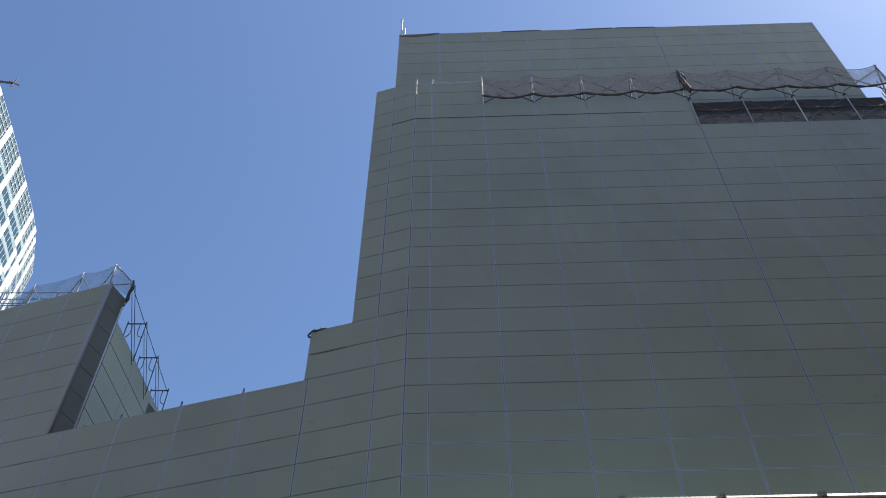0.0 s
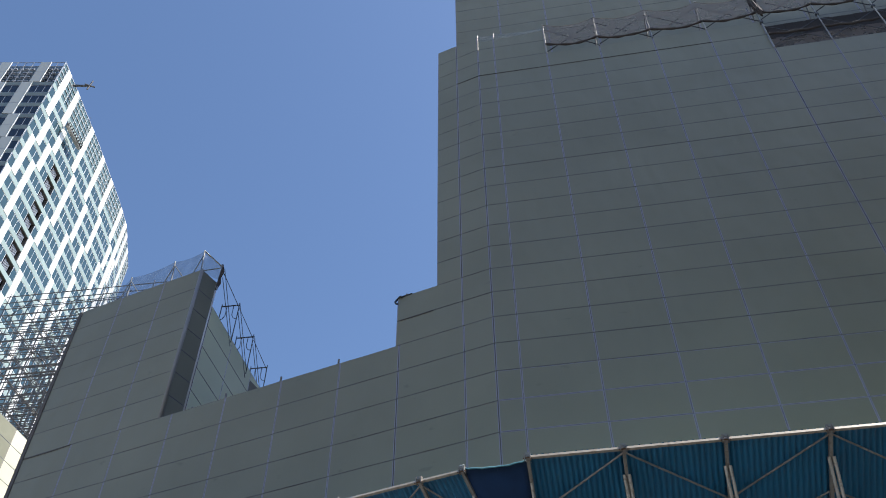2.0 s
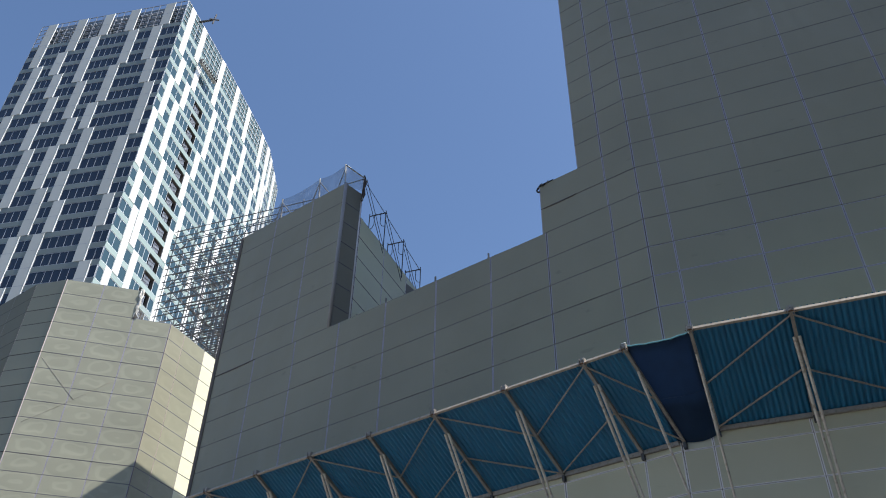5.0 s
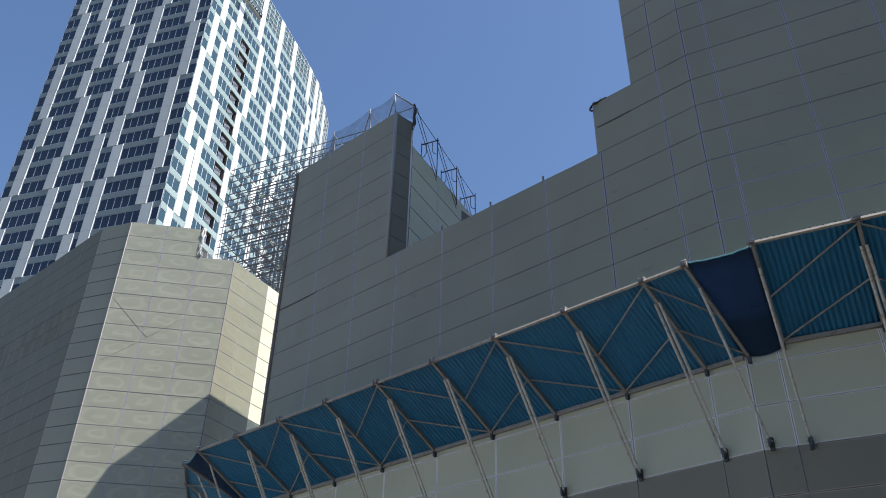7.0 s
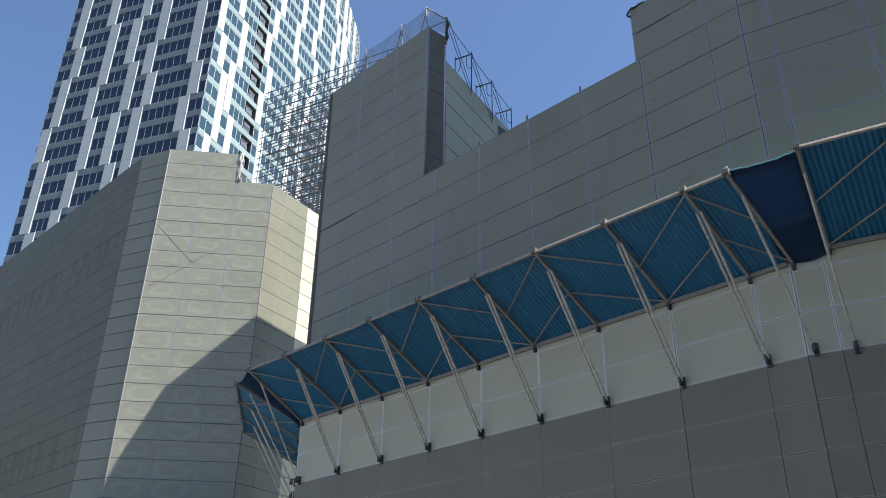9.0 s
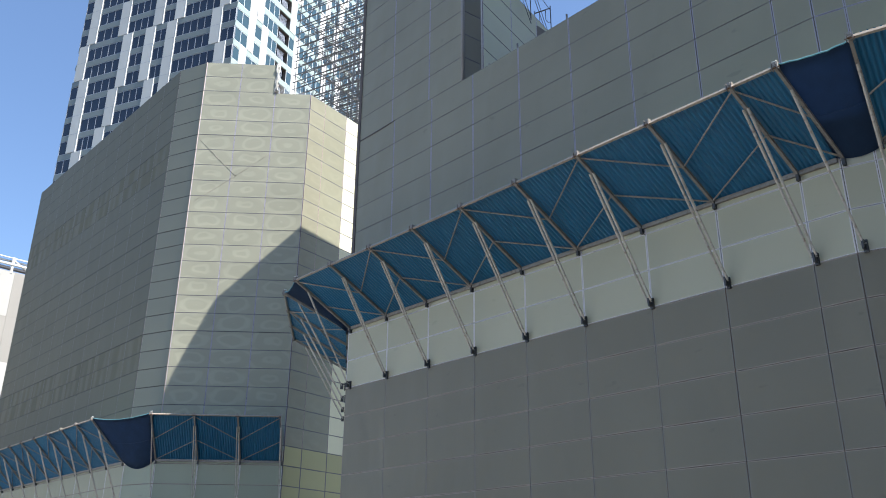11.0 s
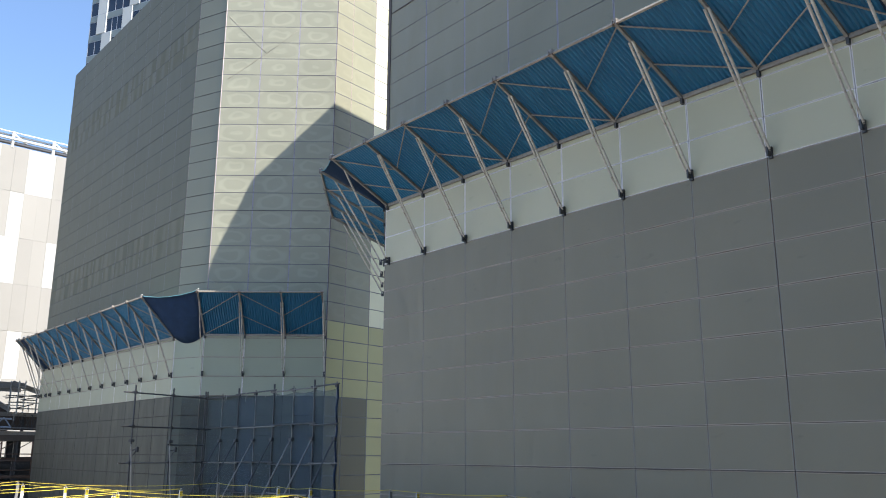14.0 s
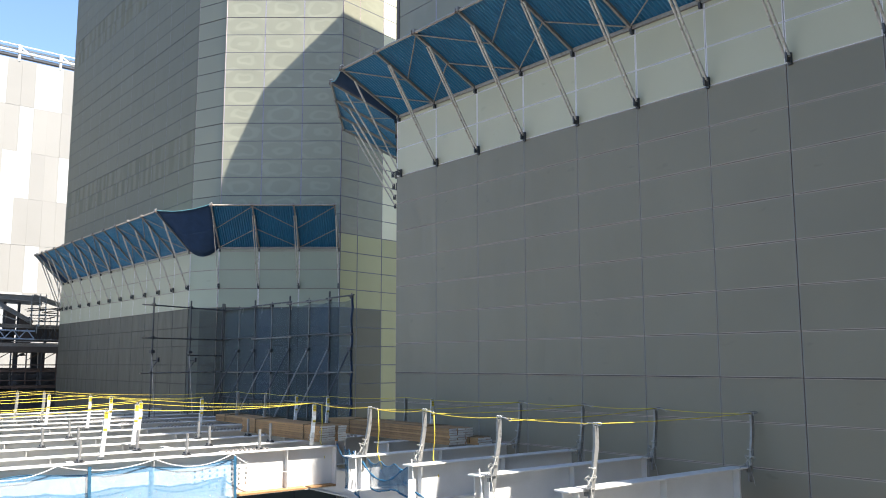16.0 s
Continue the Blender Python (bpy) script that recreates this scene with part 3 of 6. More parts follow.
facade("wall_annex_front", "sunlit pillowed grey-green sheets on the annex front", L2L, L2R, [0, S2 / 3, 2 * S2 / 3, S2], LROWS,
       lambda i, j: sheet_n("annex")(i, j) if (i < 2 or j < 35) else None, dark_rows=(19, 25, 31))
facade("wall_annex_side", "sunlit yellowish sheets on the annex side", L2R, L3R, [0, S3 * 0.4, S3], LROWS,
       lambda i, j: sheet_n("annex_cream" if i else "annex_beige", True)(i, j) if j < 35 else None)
# sunlight on the end wall is carried by the sheet colour
facade("wall_annex_end", "cream sheets at the annex end, painted paler for sunlight", L3R, L4R, [0, 1.7, 3.4, S4], LROWS,
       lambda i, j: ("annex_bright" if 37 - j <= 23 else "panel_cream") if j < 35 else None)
bm = BM()
tube(bm, (L2L[0] + 0.01, L2L[1] - 0.03, -6.9 + EZ), (L2L[0] + 0.01, L2L[1] - 0.03, LH + EZ), 0.014, 8)
tagged(part("trim", bm, M["frame"], smooth=True), "slim grey pipe down the annex corner", "trim", kind="structure")
# ---- plain bodies that close the buildings behind their sheets, and unseen shade blocks ----
# unseen block added beside the camera to shade ground and tower wall
prism("street_building", [(11.0, -25.0), (11.0, 7.0), (34.0, 7.0), (34.0, -25.0)], -EZ, 26.0, M["concrete"], "unseen concrete block added to shade the right-hand walls")
prism("tower_body", [back(B_L, 0.4, 14.1), (-0.4, 18.2), (14.6, 17.8), (16.0, 40.0), back(B_L, 24.0, 14.1)], -EZ, 27.7, M["concrete"], "concrete core of the tower behind the sheets")
prism("tower_top_body", [(-1.6, 17.6), (15.7, 17.0), (15.7, 30.0), (-1.6, 30.0)], 27.9, 33.5, M["concrete"], "concrete top storey behind the sheets")
# hidden roof block, added to keep sun off the raised box
prism("plant_room", [(-1.5, 18.2), (15.0, 18.0), (15.0, 30.0), (-1.5, 30.0)], 33.5, 35.9, M["concrete"], "unseen concrete block added on the tower roof for shade")
prism("podium_body", [back(B_L, 0.4, 0.05), back(B_L, 0.4, 14.0), back(B_L, 14.0, 14.0), (-19.3, 27.0), (-18.75, 25.2)], -EZ, 14.2, M["concrete"], "concrete podium behind the front sheets")
prism("box_body", [back(B_L, 0.4, 0.05), back(B_L, 0.4, 4.6), back(B_L, 6.2, 4.4), back(B_L, 6.2, 0.05)], 14.2, 19.0, M["concrete"], "concrete core of the raised box")
# added out of sight, outline fitted to the shadow edge on the annex
prism("rear_wing", [(-19.5, 26.6), (-20.5, 27.4), (-19.8, 29.5), (-19.3, 33.3), (-18.8, 33.0), (-17.0, 28.0), (-16.6, 25.5)], -EZ, 25.7, M["concrete"], "unseen concrete block added to cast the shadow on the annex")
prism("annex_body", [(-51.5, 32.5), (-32.0, 26.6), (-30.3, 26.7), (-26.1, 29.5), (-25.9, 32.0), (-25.4, 37.0), (-30.0, 50.0), (-48.0, 52.0)], -EZ, 23.6, M["concrete"], "concrete annex behind its sheets")

# ---- falling-object canopies ----
def canopy(label, group, pl, pr, xs, z_in, out, z_out, z_foot, flip=0, single=(), slim=1.0, skew=0.0, foot=0.0, bare=()):
    """A sloped canopy of blue corrugated sheets on steel arms. xs: arm places in metres from pl."""
    m, ln = frame_of(pl, pr, EZ)
    top = thing("debris_canopy", label, "canopy", group, at=m)
    n_in, n_out = Vector((0, -0.06, z_in)), Vector((0, -out, z_out))
    slope = (n_out - n_in).normalized()
    up = Vector((1, 0, 0)).cross(slope)
    up = up if up.z > 0 else -up
    at = lambda x, f: Vector((x + skew * (1 - f), 0, 0)) + n_in.lerp(n_out, f)
    for i, x in enumerate(xs):
        bm = BM()
        bar(bm, at(x, 0.0), at(x, 1.0) + slope * 0.05, 0.06, 0.075, up)
        part("arm", bm, M["steel_tan"], top)
        bm = BM()
        f = 0.78
        xh, xf = x + skew, x + skew + foot
        heel = Vector((xf, -0.16, z_foot + 0.22))
        offs = (0,) if i in single else (-0.045, 0.045)
        for o in offs:
            tube(bm, heel + Vector((o, 0, 0)), at(x, f) + Vector((o, 0, -0.03)), 0.024 * slim, 8)
            tube(bm, heel.lerp(at(x, f), 0.5) + Vector((o, 0, 0)), at(x, f) + Vector((o, 0, -0.03)), 0.030 * slim, 8)
        part("strut", bm, M["steel_strut"], top, "bright steel double strut" if len(offs) > 1 else "bright steel strut")
        bm = BM()
        box(bm, xf - 0.04, xf + 0.04, -0.08, -0.034, z_foot + 0.06, z_foot + 0.30)
        box(bm, xf - 0.02, xf + 0.02, -0.20, -0.10, z_foot + 0.10, z_foot + 0.28)
        bracket = part("bracket", bm, M["steel_dark"], top, "dark steel wall bracket")
        bm = BM()
        tube(bm, (xf - 0.06, -0.15, z_foot + 0.2), (xf + 0.06, -0.15, z_foot + 0.2), 0.014, 6)
        part("pin", bm, M["steel"], bracket, "steel pin")
        bm = BM()
        box(bm, xh - 0.03, xh + 0.03, -0.12, -0.034, z_in - 0.14, z_in + 0.03)
        part("hinge", bm, M["steel_dark"], top, "dark steel hinge plate")
        bm = BM()
        e = at(x, 1.0)
        tube(bm, e + Vector((-0.07, 0, 0.03)), e + Vector((0.06, 0, 0.03)), 0.028, 8)
        box(bm, x - 0.03, x + 0.03, e.y - 0.05, e.y + 0.05, e.z + 0.03, e.z + 0.09)
        box(bm, x - 0.062, x - 0.046, e.y - 0.062, e.y + 0.04, e.z - 0.055, e.z + 0.085)
        box(bm, x + 0.046, x + 0.062, e.y - 0.062, e.y + 0.04, e.z - 0.055, e.z + 0.085)
        clamp = part("clamp", bm, M["steel_tan"], top, "weathered steel pipe clamp")
        bm = BM()
        tube(bm, e + Vector((-0.085, -0.045, -0.035)), e + Vector((0.085, -0.045, -0.035)), 0.011, 6)
        part("bolt", bm, M["rust_bolt"], clamp, "rusty bolt")
    for i in range(len(xs) - 1):
        a, b = xs[i], xs[i + 1]
        if i in bare:
            continue
        bm = BM()
        ribs = max(4, round((b - a) / 0.105))
        pitch = (b - a) / ribs
        prof = [(a + pitch * (k + f), d) for k in range(ribs) for f, d in ((0.0, 0.0), (0.46, 0.0), (0.58, 0.036), (0.88, 0.036))] + [(b, 0.0)]
        lo = [bm.verts.new(Vector((x + skew, 0, 0)) + n_in + up * (0.055 + d)) for x, d in prof]
        mid = [bm.verts.new(Vector((x + skew / 2, 0, 0)) + n_in.lerp(n_out, 0.5) + up * (0.055 + d - 0.006)) for x, d in prof]
        hi = [bm.verts.new(Vector((x, 0, 0)) + n_out + up * (0.055 + d)) for x, d in prof]
        for k in range(len(prof) - 1):
            bm.faces.new((lo[k], lo[k + 1], mid[k + 1], mid[k]))
            bm.faces.new((mid[k], mid[k + 1], hi[k + 1], hi[k]))
        # second, paler layer on top, added as a reflector for the wall glow
        for f in list(bm.faces):
            vs = [bm.verts.new(v.co + up * 0.005) for v in f.verts]
            bm.faces.new(vs).material_index = 1
        part("sheet", bm, [M["blue_sheet"], M["bounce_top"]], top, "blue corrugated steel sheet with an unseen pale top that bounces light", smooth=True)
        if b - a > 0.6:
            l, r = (b, a) if (i + flip) % 2 else (a, b)
            for f0, f1 in ((0.97, 0.47), (0.47, 0.03)):
                bm = BM()
                tube(bm, at(l, f0) - up * 0.01, at(r, f1) - up * 0.01, 0.019, 6)
                part("brace", bm, M["steel_tan"], top)
    bm = BM()
    bar(bm, at(xs[0] - 0.02, 1.0), at(xs[-1] + 0.02, 1.0), 0.05, 0.065, up)
    part("edge_rail", bm, M["rail_tan"], top, "pale tan steel edge rail")
    bm = BM()
    box(bm, xs[0], xs[-1], -0.10, -0.036, z_in - 0.03, z_in + 0.06)
    part("wall_rail", bm, M["steel_tan"], top)
    return top


def corner_cloth(label, a_in, a_out, b_in, b_out, sagging=0.12, belly=0.25, mat_name="navy"):
    """A dark cloth closing the corner between two canopies, hanging in a belly at its lower edge."""
    bm = BM()
    n = 10
    a_in, a_out, b_in, b_out = (Vector(v) for v in (a_in, a_out, b_in, b_out))
    g = {}
    for i in range(n + 1):
        for j in range(n + 1):
            u, v = i / n, j / n          # u across, v from the wall outwards
            p = a_in.lerp(a_out, v).lerp(b_in.lerp(b_out, v), u)
            w = 4 * u * (1 - u)
            drop = w * (sagging * (0.4 + v) + belly * (1 - v) ** 3)
            p.z -= drop + 0.012 * noise.noise(p * 4)
            g[i, j] = bm.verts.new(p)
    for i in range(n):
        for j in range(n):
            bm.faces.new((g[i, j], g[i + 1, j], g[i + 1, j + 1], g[i, j + 1]))
    r = bmesh.ops.solidify(bm, geom=bm.faces[:], thickness=0.008)
    edge = [g[i, n].co.copy() for i in range(n + 1)]
    mid = [g[i, n // 2].co.lerp(g[i, n // 2 - 1].co, 0.4) for i in range(n + 1)]
    ob = tagged(part("corner_cloth", bm, M[mat_name], smooth=True), label, "cloth")
    bm = BM()
    path_tube(bm, [p + Vector((0, 0, 0.02 - 0.012 * (i % 2))) for i, p in enumerate(edge)], 0.016, 6)
    part("hem", bm, M["hem_teal"], ob, "pale teal rope hem", smooth=True)
    bm = BM()
    path_tube(bm, [p - Vector((0, 0, 0.008)) for p in mid], 0.010, 5)
    part("seam", bm, M[mat_name], ob, smooth=True)
    for p in (edge[0], edge[-1]):
        bm = BM()
        path_tube(bm, [p + Vector((0.05 * math.cos(k * 1.7), 0.05 * math.sin(k * 1.7), 0.015 * k - 0.04)) for k in range(9)], 0.014, 5)
        part("knot", bm, M["rope_white"], ob, "white rope knot", smooth=True)
    return ob


M["hem_teal"] = mat("teal_hem_rope", (0.12, 0.30, 0.36), 0.8, var=0.15, scale=8)
M["rail_tan"] = mat("tan_edge_rail", (0.33, 0.29, 0.24), 0.45, 0.2, var=0.15, scale=5, tint=(0.22, 0.18, 0.14))
M["steel_strut"] = mat("bright_strut_steel", (0.50, 0.455, 0.40), 0.4, 0.25, var=0.22, scale=5, tint=(0.27, 0.21, 0.16))
CAN = dict(z_in=7.62, out=2.12, z_out=8.76, z_foot=5.64)
XS_B = [0.03] + [BAY * k for k in range(1, 9)] + [LB - 0.03]
canopy("long blue corrugated canopy on steel struts along the front wall", "falling-object canopies", B_L, B_R, XS_B, flip=0, single=(0, 9), skew=0.12, foot=0.09, **CAN)
CAN_A = dict(z_in=7.79, out=2.28, z_out=8.77, z_foot=5.58)
XS_A = [0.68] + [x + 0.03 for x in COLS_A[2:]]
canopy("blue corrugated canopy on steel struts along the tower wall", "falling-object canopies", A_L, A_R, XS_A, flip=1, single=(0,), skew=0.06, foot=0.08, **CAN_A)
R_L = (-19.0, 25.05)
canopy("blue corrugated canopy round the front wall's end", "falling-object canopies", R_L, B_L, [0.02, 1.75, 3.6, 5.40], single=(3,), **CAN)
facade("wall_return", "grey sound-proof sheets on the wall's end", R_L, B_L, [0, 1.75, 3.6, 5.42], ROWS[:32],
       lambda i, j: band(j - 14) if j - 14 < 17 else None)


def can_pt(pl, pr, x, outer, c):
    m, ln = frame_of(pl, pr, EZ)
    return m @ (Vector((x, -c["out"], c["z_out"] + 0.05)) if outer else Vector((x, -0.1, c["z_in"] + 0.05)))


def cloth_between(label, p1, q1, x1, p2, q2, x2, c, **kw):
    return corner_cloth(label, can_pt(p1, q1, x1, 0, c), can_pt(p1, q1, x1, 1, c), can_pt(p2, q2, x2, 0, c), can_pt(p2, q2, x2, 1, c), **kw)


cloth_between("navy cloth closing the corner between two canopies", B_L, B_R, LB - 0.03, A_L, A_R, XS_A[0], CAN, sagging=0.05, belly=0.06)
cloth_between("navy cloth closing the outer canopy corner", R_L, B_L, 5.40, B_L, B_R, 0.03, CAN, belly=0.1)
CANL = dict(z_in=5.2, out=1.75, z_out=6.9, z_foot=3.3, slim=0.8)
canopy("blue corrugated canopy on struts across the annex front", "falling-object canopies", L2L, L2R, [0.03, S2 / 3, 2 * S2 / 3, S2 - 0.03], flip=1, single=(0, 3), **CANL)
canopy("blue corrugated canopy on struts along the annex side", "falling-object canopies", L1L, L1R, [0.03, 0.55, 1.6] + [COLS_L1[k] for k in range(1, 11)] + [L1LEN - 0.03], bare=(1,), **CANL)
cloth_between("navy cloth patch filling one bay of the annex canopy", L1L, L1R, 0.58, L1L, L1R, 1.57, CANL, sagging=0.04, belly=0.1)
cloth_between("navy cloth sagging across the annex corner", L1L, L1R, L1LEN - 0.03, L2L, L2R, 0.03, CANL, belly=0.32)
L0L = (L1L[0] + 0.9, L1L[1] + 3.6)
canopy("blue corrugated canopy round the annex end", "falling-object canopies", L0L, L1L, [0.05, 1.85, 3.68], **CANL)
cloth_between("navy cloth closing the annex canopy's end", L0L, L1L, 3.68, L1L, L1R, 0.03, CANL, belly=0.1)
facade("wall_annex_return", "grey sound-proof sheets on the annex end", L0L, L1L, [0, 1.85, (Vector(L1L) - Vector(L0L)).length], LROWS, lambda i, j: sheet_l(j))

# ---- scaffold and nets on the tower's ledge ----
mA, lnA = frame_of(A_L, A_R, EZ)


def net_sheet(name, label, pts_top, pts_low, material, n=6, sag_top=0.3, sag_low=0.2, m=None):
    """A net slung between pairs of points, scalloped at both edges; one piece for each bay."""
    top = thing(name, label, "net", at=m)
    for (a, b), (c, d) in zip(zip(pts_top, pts_top[1:]), zip(pts_low, pts_low[1:])):
        bm = BM()
        hi, lo = sag(a, b, sag_top, n), sag(c, d, sag_low, n)
        rows = [[bm.verts.new(p.lerp(q, f)) for p, q in zip(hi, lo)] for f in (0, 0.33, 0.66, 1)]
        for r0, r1 in zip(rows, rows[1:]):
            for k in range(n):
                bm.faces.new((r0[k], r0[k + 1], r1[k + 1], r1[k]))
        part("net_bay", bm, material, top, smooth=True)
    return top


M["net_white"] = mat("pale_plastic", (0.55, 0.53, 0.48), 0.5, var=0.2, scale=9, bump=0.4)
M["cord_tan"] = mat("tan_cord", (0.33, 0.28, 0.24), 0.8, var=0.1)
fans = [2.43 + 1.822 * k for k in range(9)]
TOP, LOW = 28.22, 26.87
guard = thing("ledge_scaffold", "weathered steel guard scaffold on the tower ledge", "scaffold", at=mA)
for i, x in enumerate(fans):
    base = 26.3 if x < 9.6 else 24.6
    bm = BM()
    tube(bm, (x, -0.08, base), (x, -0.08, TOP + 0.06), 0.023, 6)
    tube(bm, (x - 0.04, -0.08, TOP), (x + 0.04, -0.08, TOP + 0.02), 0.035, 6)
    part("post", bm, M["steel"] if i % 3 else M["steel_strut"], guard)
    bm = BM()
    tube(bm, (x - 0.05, 0.75, base - 0.1), (x, -0.04, TOP - 0.05), 0.03, 6)
    part("stay", bm, M["steel_tan"], guard)
    if x > 9.6:
        bm = BM()
        box(bm, x - 0.045, x + 0.045, -0.13, -0.03, 26.2, 26.3)
        part("clamp", bm, M["steel_dark"], guard, "dark pipe clamp")
    if x < 15.5:
        x2 = x + 1.822
        for za, zb in ((TOP - 0.15, LOW - 0.35), (LOW - 0.35, TOP - 0.15)):
            bm = BM()
            tube(bm, (x, 0.02, za), (x2, 0.02, zb), 0.02, 5)
            part("brace", bm, M["steel_dark"], guard)
        for z in ((26.35,) if x < 9.6 else (26.35, 25.5)):
            bm = BM()
            tube(bm, (x, 0.3, z), (x2, 0.3, z), 0.022, 6)
            part("rail", bm, M["steel_tan"], guard)
        if x > 9.6:
            for za, zb in ((26.1, 24.8), (24.8, 26.1)):
                bm = BM()
                tube(bm, (x, -0.02, za), (x2, -0.02, zb), 0.02, 5)
                part("cross_brace", bm, M["steel_dark"], guard)
bm = BM()
box(bm, 9.75, 16.7, 0.25, 0.9, 25.50, 25.55)
part("platform", bm, M["board_dark"], guard, "dark scaffold platform")
for k in range(9):
    bm = BM()
    box(bm, 9.76 + k * 0.77, 10.52 + k * 0.77, 0.22, 0.245, 25.55, 26.44 + 0.02 * (k % 3))
    part("toe_board", bm, M["board_dark"], guard)
for x in [9.72 + 1.822 * k for k in range(4)]:
    bm = BM()
    path_tube(bm, [p + Vector((0, 0, 0.03 * math.sin(9 * p.x))) for p in sag((x, -0.06, 25.52), (x + 1.74, -0.06, 25.52), 0.07, 8)], 0.05, 6)
    part("lower_roll", bm, M["net_roll"], guard, "dark rolled net along the platform", smooth=True)
bm = BM()
box(bm, 9.75, 16.7, 0.7, 0.76, 24.4, 26.4)
part("dark_sheet", bm, M["net_dark"], guard, "grey sheet behind the platform")
# pipe frame that closes the ledge scaffold's end
for a, b, r in (((16.95, 0.35, 24.6), (17.0, 0.3, 27.7), 0.03), ((17.5, 0.9, 24.6), (17.45, 0.9, 27.9), 0.03), ((17.95, -0.05, 24.8), (17.9, 0.0, 27.6), 0.03),
                ((16.9, 0.1, 26.2), (18.1, 0.6, 26.25), 0.024), ((16.9, 0.3, 25.2), (18.1, 0.5, 25.25), 0.024), ((17.0, -0.08, 28.1), (17.9, 0.6, 26.4), 0.024),
                ((17.0, 0.0, 26.3), (17.95, 0.0, 27.5), 0.022), ((17.0, 0.0, 24.9), (17.9, 0.1, 26.2), 0.022), ((17.5, 0.9, 25.0), (18.0, 0.0, 26.3), 0.022)):
    bm = BM()
    tube(bm, a, b, r, 6)
    part("end_pipe", bm, M["steel_strut"], guard, "bright steel pipe of the end frame")
top_pts = [Vector((x, -0.1, TOP)) for x in fans]
low_pts = [Vector((x, -0.1, LOW if i < 4 else 26.95)) for i, x in enumerate(fans)]
net_sheet("safety_net", "grey safety net slung along the tower ledge", top_pts, low_pts, M["net_grey"], m=mA, sag_top=0.30, sag_low=0.22, n=10)
roll = thing("rolled_net", "dark rolled safety net hanging in swags", "net", at=mA)
for a, b in zip(low_pts, low_pts[1:]):
    bm = BM()
    pts = [p + Vector((0, 0, 0.02 * math.sin(5 * p.x))) for p in sag(a, b, 0.22, 16)]
    path_tube(bm, pts, [0.040 + 0.012 * math.sin(i * 1.3) for i in range(len(pts))], 7)
    part("swag", bm, M["net_roll"], roll, smooth=True)
bm = BM()
rngk = random.Random(17)
for k in range(14):
    p = Vector((9.72, -0.12, TOP + 0.03))
    dx = rngk.uniform(-0.10, 0.14)
    pts = [p]
    for j in range(1, 7):
        f = j / 6
        pts.append(Vector((9.70 + dx * math.sin(f * 2.2) + rngk.uniform(-0.03, 0.03) + 0.12 * f * f, -0.12 + rngk.uniform(-0.05, 0.05), TOP + 0.03 - f * rngk.uniform(1.1, 1.75))))
    path_tube(bm, pts, rngk.uniform(0.025, 0.05), 5)
ob = part("tied_net", bm, M["net_roll"], smooth=True)
ob.matrix_basis = mA
tagged(ob, "dark bundled net tied to a post", "net")
# light cord along the net's top edge, and the thin net under the platform
for a, b in zip(top_pts, top_pts[1:]):
    bm = BM()
    path_tube(bm, sag(a, b, 0.30, 10), 0.012, 5)
    part("cord", bm, M["cord_tan"], guard, "tan cord along the net's top")
net_sheet("platform_net", "grey net hanging under the scaffold platform", [Vector((9.74 + 1.74 * k, 0.12, 25.5)) for k in range(5)],
          [Vector((9.74 + 1.74 * k, 0.12, 24.5)) for k in range(5)], M["net_grey"], m=mA, sag_top=0.0, sag_low=0.0)
# dark folds of cloth along the top edge of the set-back storey
def cloth_fold(m, x0, x1, z, za, zb, dip, label):
    """A narrow dark fold of cloth, straight above and sagging below."""
    bm = BM()
    n = 8
    rows = []
    for y in (-0.05, 0.06):
        up = [bm.verts.new((x0 + (x1 - x0) * i / n, y, z + za + (zb - za) * i / n)) for i in range(n + 1)]
        dn = [bm.verts.new((x0 + (x1 - x0) * i / n, y, z - 0.02 + za + (zb - za) * i / n - dip * 4 * (i / n) * (1 - i / n))) for i in range(n + 1)]
        rows.append((up, dn))
    (u0, d0), (u1, d1) = rows
    for i in range(n):
        bm.faces.new((d0[i], d0[i + 1], u0[i + 1], u0[i]))
        bm.faces.new((u0[i], u0[i + 1], u1[i + 1], u1[i]))
        bm.faces.new((d1[i], d1[i + 1], d0[i + 1], d0[i]))
    ob = part("loose_cloth", bm, M["fold_dark"])
    ob.matrix_basis = m
    tagged(ob, label, "cloth", "cloth folds")


mS, lnS = frame_of(SB_L, SB_R, EZ)
for x0, x1, za, zb, dip in ((0.0, 1.74, -0.14, 0.03, 0.15), (4.4, 6.1, 0.0, 0.02, 0.03), (7.6, 9.2, -0.01, 0.04, 0.04), (9.3, 11.0, 0.03, 0.0, 0.03)):
    cloth_fold(mS, x0, x1, 33.88, za, zb, dip, "dark folded cloth along the top edge")
mB, lnB = frame_of(B_L, B_R, EZ)
cloth_fold(mB, 0.1, 1.98, H0 + LIFT * 10, -0.02, 0.0, 0.022, "dark loose seam of a sagging sheet")
cloth_fold(mB, 12.9, 13.9, H0 + LIFT * 11, -0.005, 0.0, 0.012, "dark loose seam of a sagging sheet")
# slack cords and crumpled plastic on the annex front
mL2, lnL2 = frame_of(L2L, L2R, EZ)
for a, b, r in (((0.13, 21.13), (2.09, 19.16), 0.007), ((2.09, 19.16), (3.57, 20.39), 0.005), ((2.09, 19.16), (0.25, 17.75), 0.005)):
    bm = BM()
    path_tube(bm, sag((a[0], -0.036, a[1]), (b[0], -0.036, b[1]), 0.02, 6), r, 5)
    ob = part("slack_cord", bm, M["cord_tan"], smooth=True)
    ob.matrix_basis = mL2
    tagged(ob, "thin slack cord lying across the sheets", "cord", "slack cords")
rngp = random.Random(31)
bm = BM()
